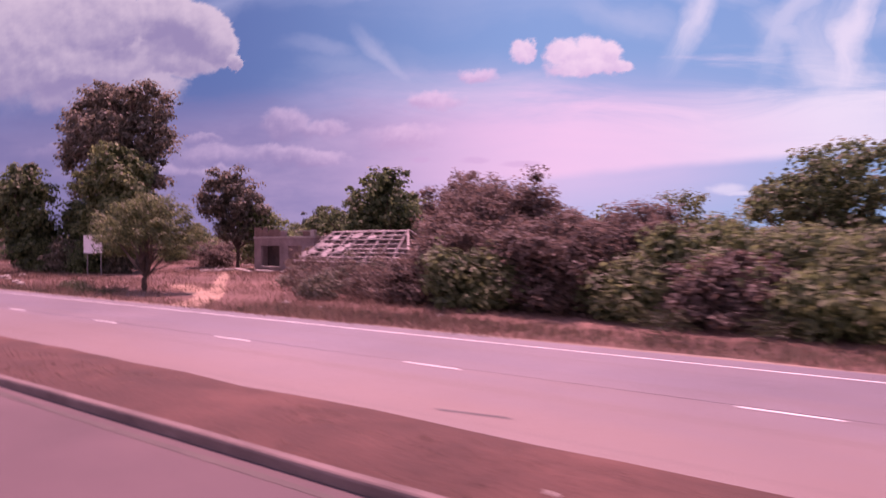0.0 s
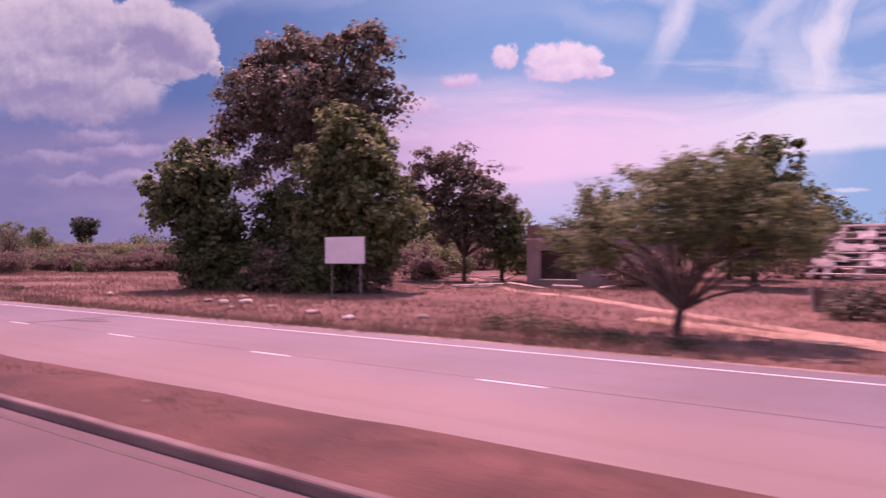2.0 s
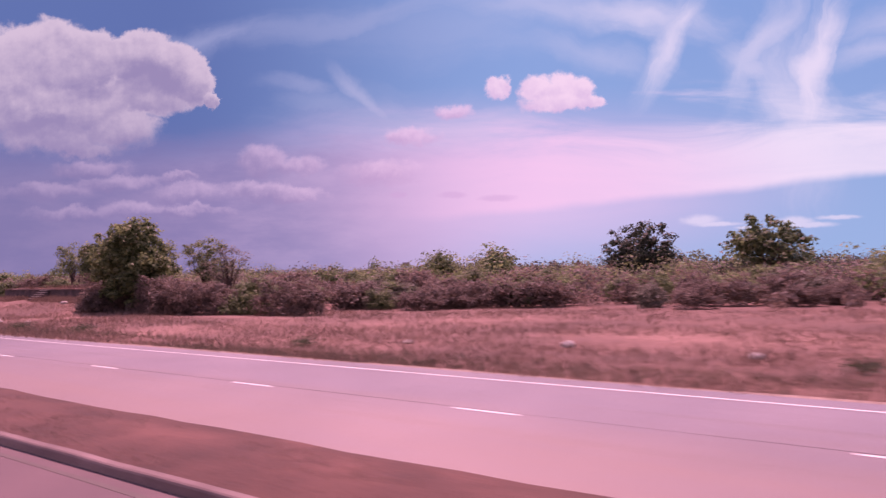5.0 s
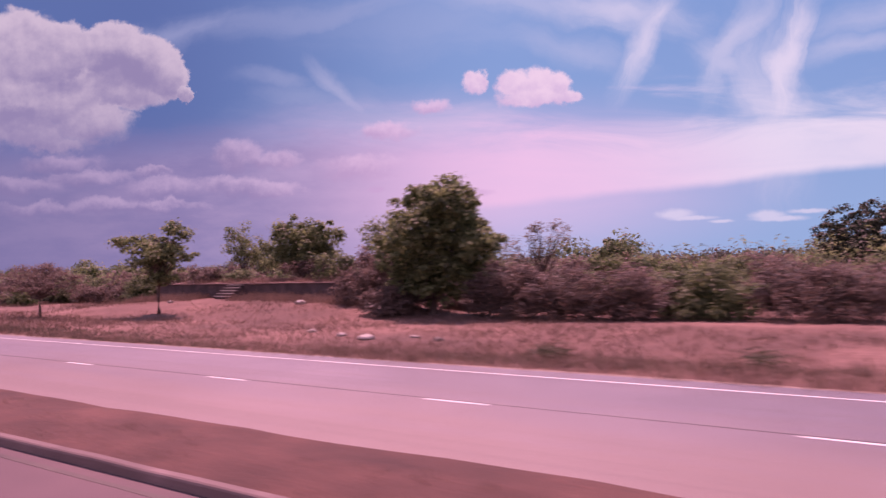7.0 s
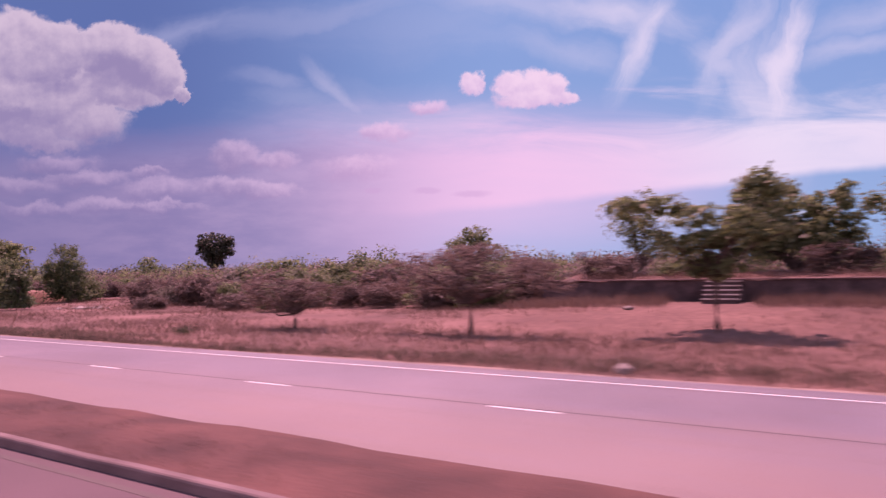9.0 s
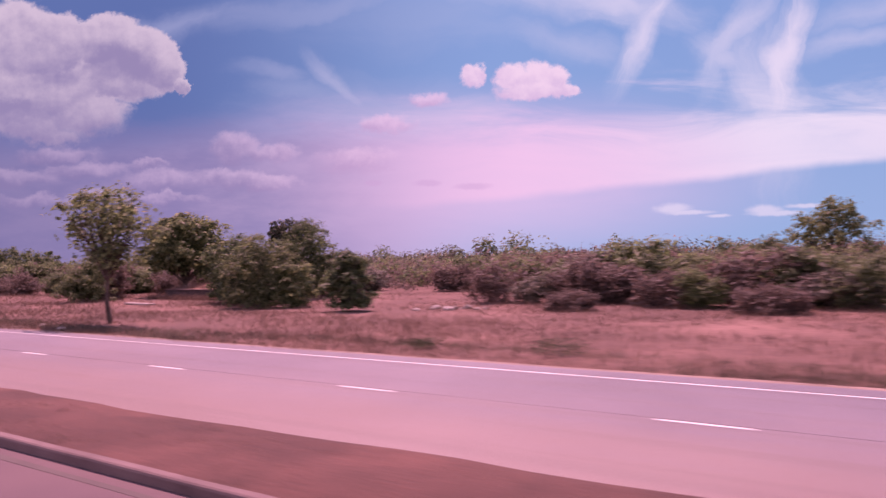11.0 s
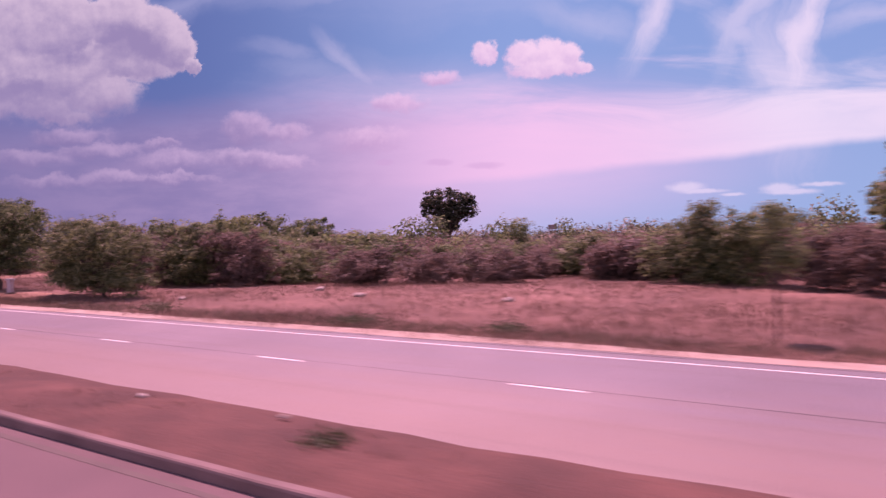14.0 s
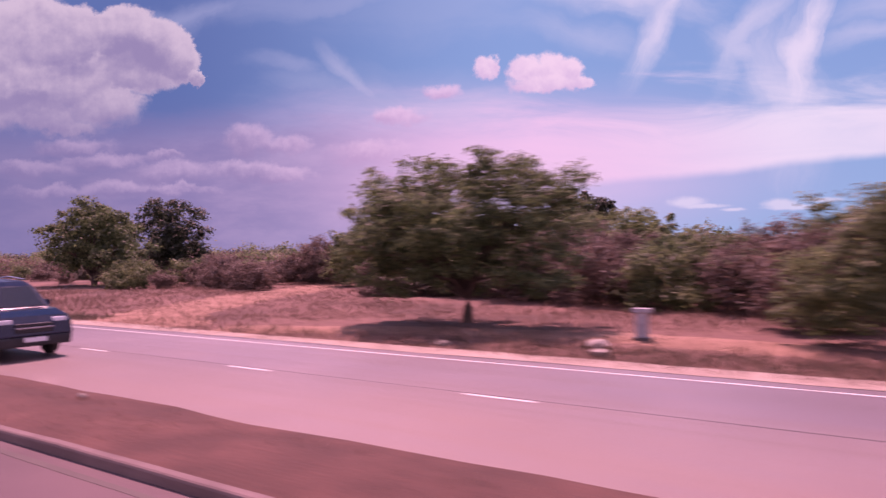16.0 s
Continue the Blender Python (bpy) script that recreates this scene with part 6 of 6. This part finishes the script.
# ---- water tank on a stand, far off ----
tower = thing("water_tower", -461.2, 499.0, 0.0, 30)
for x in (-2.6, 2.6):
    for y in (-2.6, 2.6):
        part("leg", tube(bmesh.new(), [(x * 1.15, y * 1.15, -0.5), (x, y, 10.2)], [0.22, 0.18], 6), M_STEEL, tower)
bm = bmesh.new()
for z in (3.4, 6.8):
    for a, b in (((-2.8, -2.8), (2.8, -2.8)), ((2.8, -2.8), (2.8, 2.8)), ((2.8, 2.8), (-2.8, 2.8)), ((-2.8, 2.8), (-2.8, -2.8))):
        tube(bm, [(a[0], a[1], z), (b[0], b[1], z + 3.2)], [0.08, 0.08], 5)
part("brace", bm, M_STEEL, tower)
part("deck", box(bmesh.new(), -3.4, 3.4, -3.4, 3.4, 10.2, 10.5, 0.05), M_STEEL, tower)
part("tank", box(bmesh.new(), -3.1, 3.1, -3.1, 3.1, 10.5, 14.0, 0.15), M_STEEL, tower, "square panelled steel tank")
tagged(tower, "square steel water tank on a tall stand", "water tower")

# ---- car on the far carriageway ----
car = thing("car", -296.9, 9.1, 0.0, 0)
car.scale = (1.1, 1.1, 1.2)
CL, CW = 2.25, 0.9


def car_shell():
    """Side outline swept across with tumblehome: bonnet, screen, roof and tail."""
    line = [(-2.25, 0.42), (-2.28, 0.75), (-2.24, 1.05), (-2.12, 1.14), (-1.95, 1.55), (-1.7, 1.68), (-0.6, 1.74), (0.35, 1.68), (0.62, 1.58), (1.22, 1.1), (1.6, 1.06), (2.05, 0.95), (2.22, 0.8), (2.27, 0.55), (2.2, 0.32), (1.82, 0.28), (1.72, 0.52), (1.45, 0.68), (1.18, 0.66), (0.98, 0.5), (0.9, 0.28), (-0.98, 0.28), (-1.06, 0.5), (-1.25, 0.66), (-1.52, 0.68), (-1.78, 0.52), (-1.88, 0.3)]
    bm = bmesh.new()
    rows = []
    for k, y in ((0, -CW), (1, -CW + 0.05), (2, CW - 0.05), (3, CW)):
        ring = []
        for px_, pz in line:
            pull = max(0.0, pz - 1.08) * 0.32
            inset = 0.05 if k in (0, 3) else 0.0
            yy = y + (pull if y < 0 else -pull)
            cx = px_ * (0.985 if inset else 1.0)
            ring.append(bm.verts.new((cx, yy, pz - (0.02 if inset and pz > 0.6 else 0.0))))
        rows.append(ring)
    n = len(line)
    for a, b in zip(rows, rows[1:]):
        for k in range(n):
            bm.faces.new((a[k], a[(k + 1) % n], b[(k + 1) % n], b[k]))
    bm.faces.new(rows[0][::-1])
    bm.faces.new(rows[-1])
    bmesh.ops.recalc_face_normals(bm, faces=bm.faces[:])
    return bm


part("body", car_shell(), M_CARBLUE, car)


def pane(pts, name="window"):
    bm = bmesh.new()
    bm.faces.new([bm.verts.new(p) for p in pts])
    ret = bmesh.ops.extrude_face_region(bm, geom=bm.faces[:])
    c = Vector((-0.3, 0, 1.0))
    for e in ret["geom"]:
        if isinstance(e, bmesh.types.BMVert):
            e.co += (e.co - c).normalized() * 0.012
    bmesh.ops.recalc_face_normals(bm, faces=bm.faces[:])
    return part(name, bm, M_GLASS, car, "dark tinted glass")


for s in (-1, 1):
    pane([(0.98, s * 0.885, 1.14), (0.45, s * 0.78, 1.56), (-0.38, s * 0.745, 1.6), (-0.38, s * 0.885, 1.14)], "side_window")
    pane([(-0.46, s * 0.885, 1.14), (-0.46, s * 0.745, 1.6), (-1.45, s * 0.755, 1.57), (-1.7, s * 0.885, 1.14)], "side_window")
    lamp = part("headlight", box(bmesh.new(), 1.98, 2.21, s * 0.62 - 0.16, s * 0.62 + 0.16, 0.74, 0.9, 0.03), M_LAMP, car, "clear headlight")
    part("mirror", box(bmesh.new(), 0.72, 0.86, s * 0.98 - 0.1, s * 0.98 + 0.1, 1.1, 1.24, 0.03), M_CARBLUE, car)
    part("door_handle", box(bmesh.new(), -0.32, -0.12, s * 0.905 - 0.015, s * 0.905 + 0.015, 0.98, 1.01, 0.005), M_CHROME, car)
    part("roof_rail", tube(bmesh.new(), [(-1.5, s * 0.68, 1.72), (-0.6, s * 0.69, 1.79), (0.3, s * 0.68, 1.73)], [0.02, 0.02, 0.02], 6), M_CHROME, car, "bright roof rail")
    part("window_trim", tube(bmesh.new(), [(-1.7, s * 0.905, 1.12), (1.0, s * 0.905, 1.12)], [0.014, 0.014], 5), M_CHROME, car, "bright waist trim")
pane([(1.18, -0.74, 1.13), (1.18, 0.74, 1.13), (0.66, 0.64, 1.56), (0.66, -0.64, 1.56)], "windscreen")
pane([(-1.99, -0.66, 1.5), (-1.99, 0.66, 1.5), (-2.13, 0.72, 1.16), (-2.13, -0.72, 1.16)], "rear_window")
for s in (-1, 1):
    part("tail_light", box(bmesh.new(), -2.3, -2.2, s * 0.74 - 0.1, s * 0.74 + 0.1, 0.78, 1.05, 0.03), M_TAIL, car, "dark red tail light")
part("rear_bumper", box(bmesh.new(), -2.34, -2.15, -0.86, 0.86, 0.34, 0.56, 0.05), M_CARBLACK, car)
part("grille", box(bmesh.new(), 2.2, 2.29, -0.42, 0.42, 0.6, 0.8, 0.02), M_CARBLACK, car)
part("bumper", box(bmesh.new(), 2.12, 2.31, -0.84, 0.84, 0.3, 0.52, 0.05), M_CARBLACK, car)
part("grille_bar", box(bmesh.new(), 2.28, 2.3, -0.42, 0.42, 0.69, 0.72, 0.005), M_CHROME, car)
part("front_panel", box(bmesh.new(), 2.31, 2.32, -0.26, 0.26, 0.4, 0.5, 0.003), M_BOARD, car, "small blank pale panel")
for x in (1.35, -1.42):
    for s in (-1, 1):
        bm = bmesh.new()
        ret = bmesh.ops.create_cone(bm, cap_ends=True, segments=28, radius1=0.345, radius2=0.345, depth=0.22)
        bmesh.ops.bevel(bm, geom=[e for e in bm.edges if e.calc_face_angle(0) > 0.8], offset=0.035, segments=2, affect="EDGES")
        bmesh.ops.transform(bm, verts=bm.verts[:], matrix=Matrix.Translation((x, s * 0.79, 0.345)) @ Matrix.Rotation(math.pi / 2, 4, "X"))
        wheel = part("wheel", bm, M_TYRE, car)
        bm = bmesh.new()
        for k in range(6):
            a = k * math.tau / 6
            tube(bm, [(x, s * 0.905, 0.345), (x + 0.21 * math.cos(a), s * 0.9, 0.345 + 0.21 * math.sin(a))], [0.035, 0.03], 5)
        part("rim", bm, M_CHROME, wheel, "bright spoked rim")
tagged(car, "dark blue car standing on the far carriageway", "car")
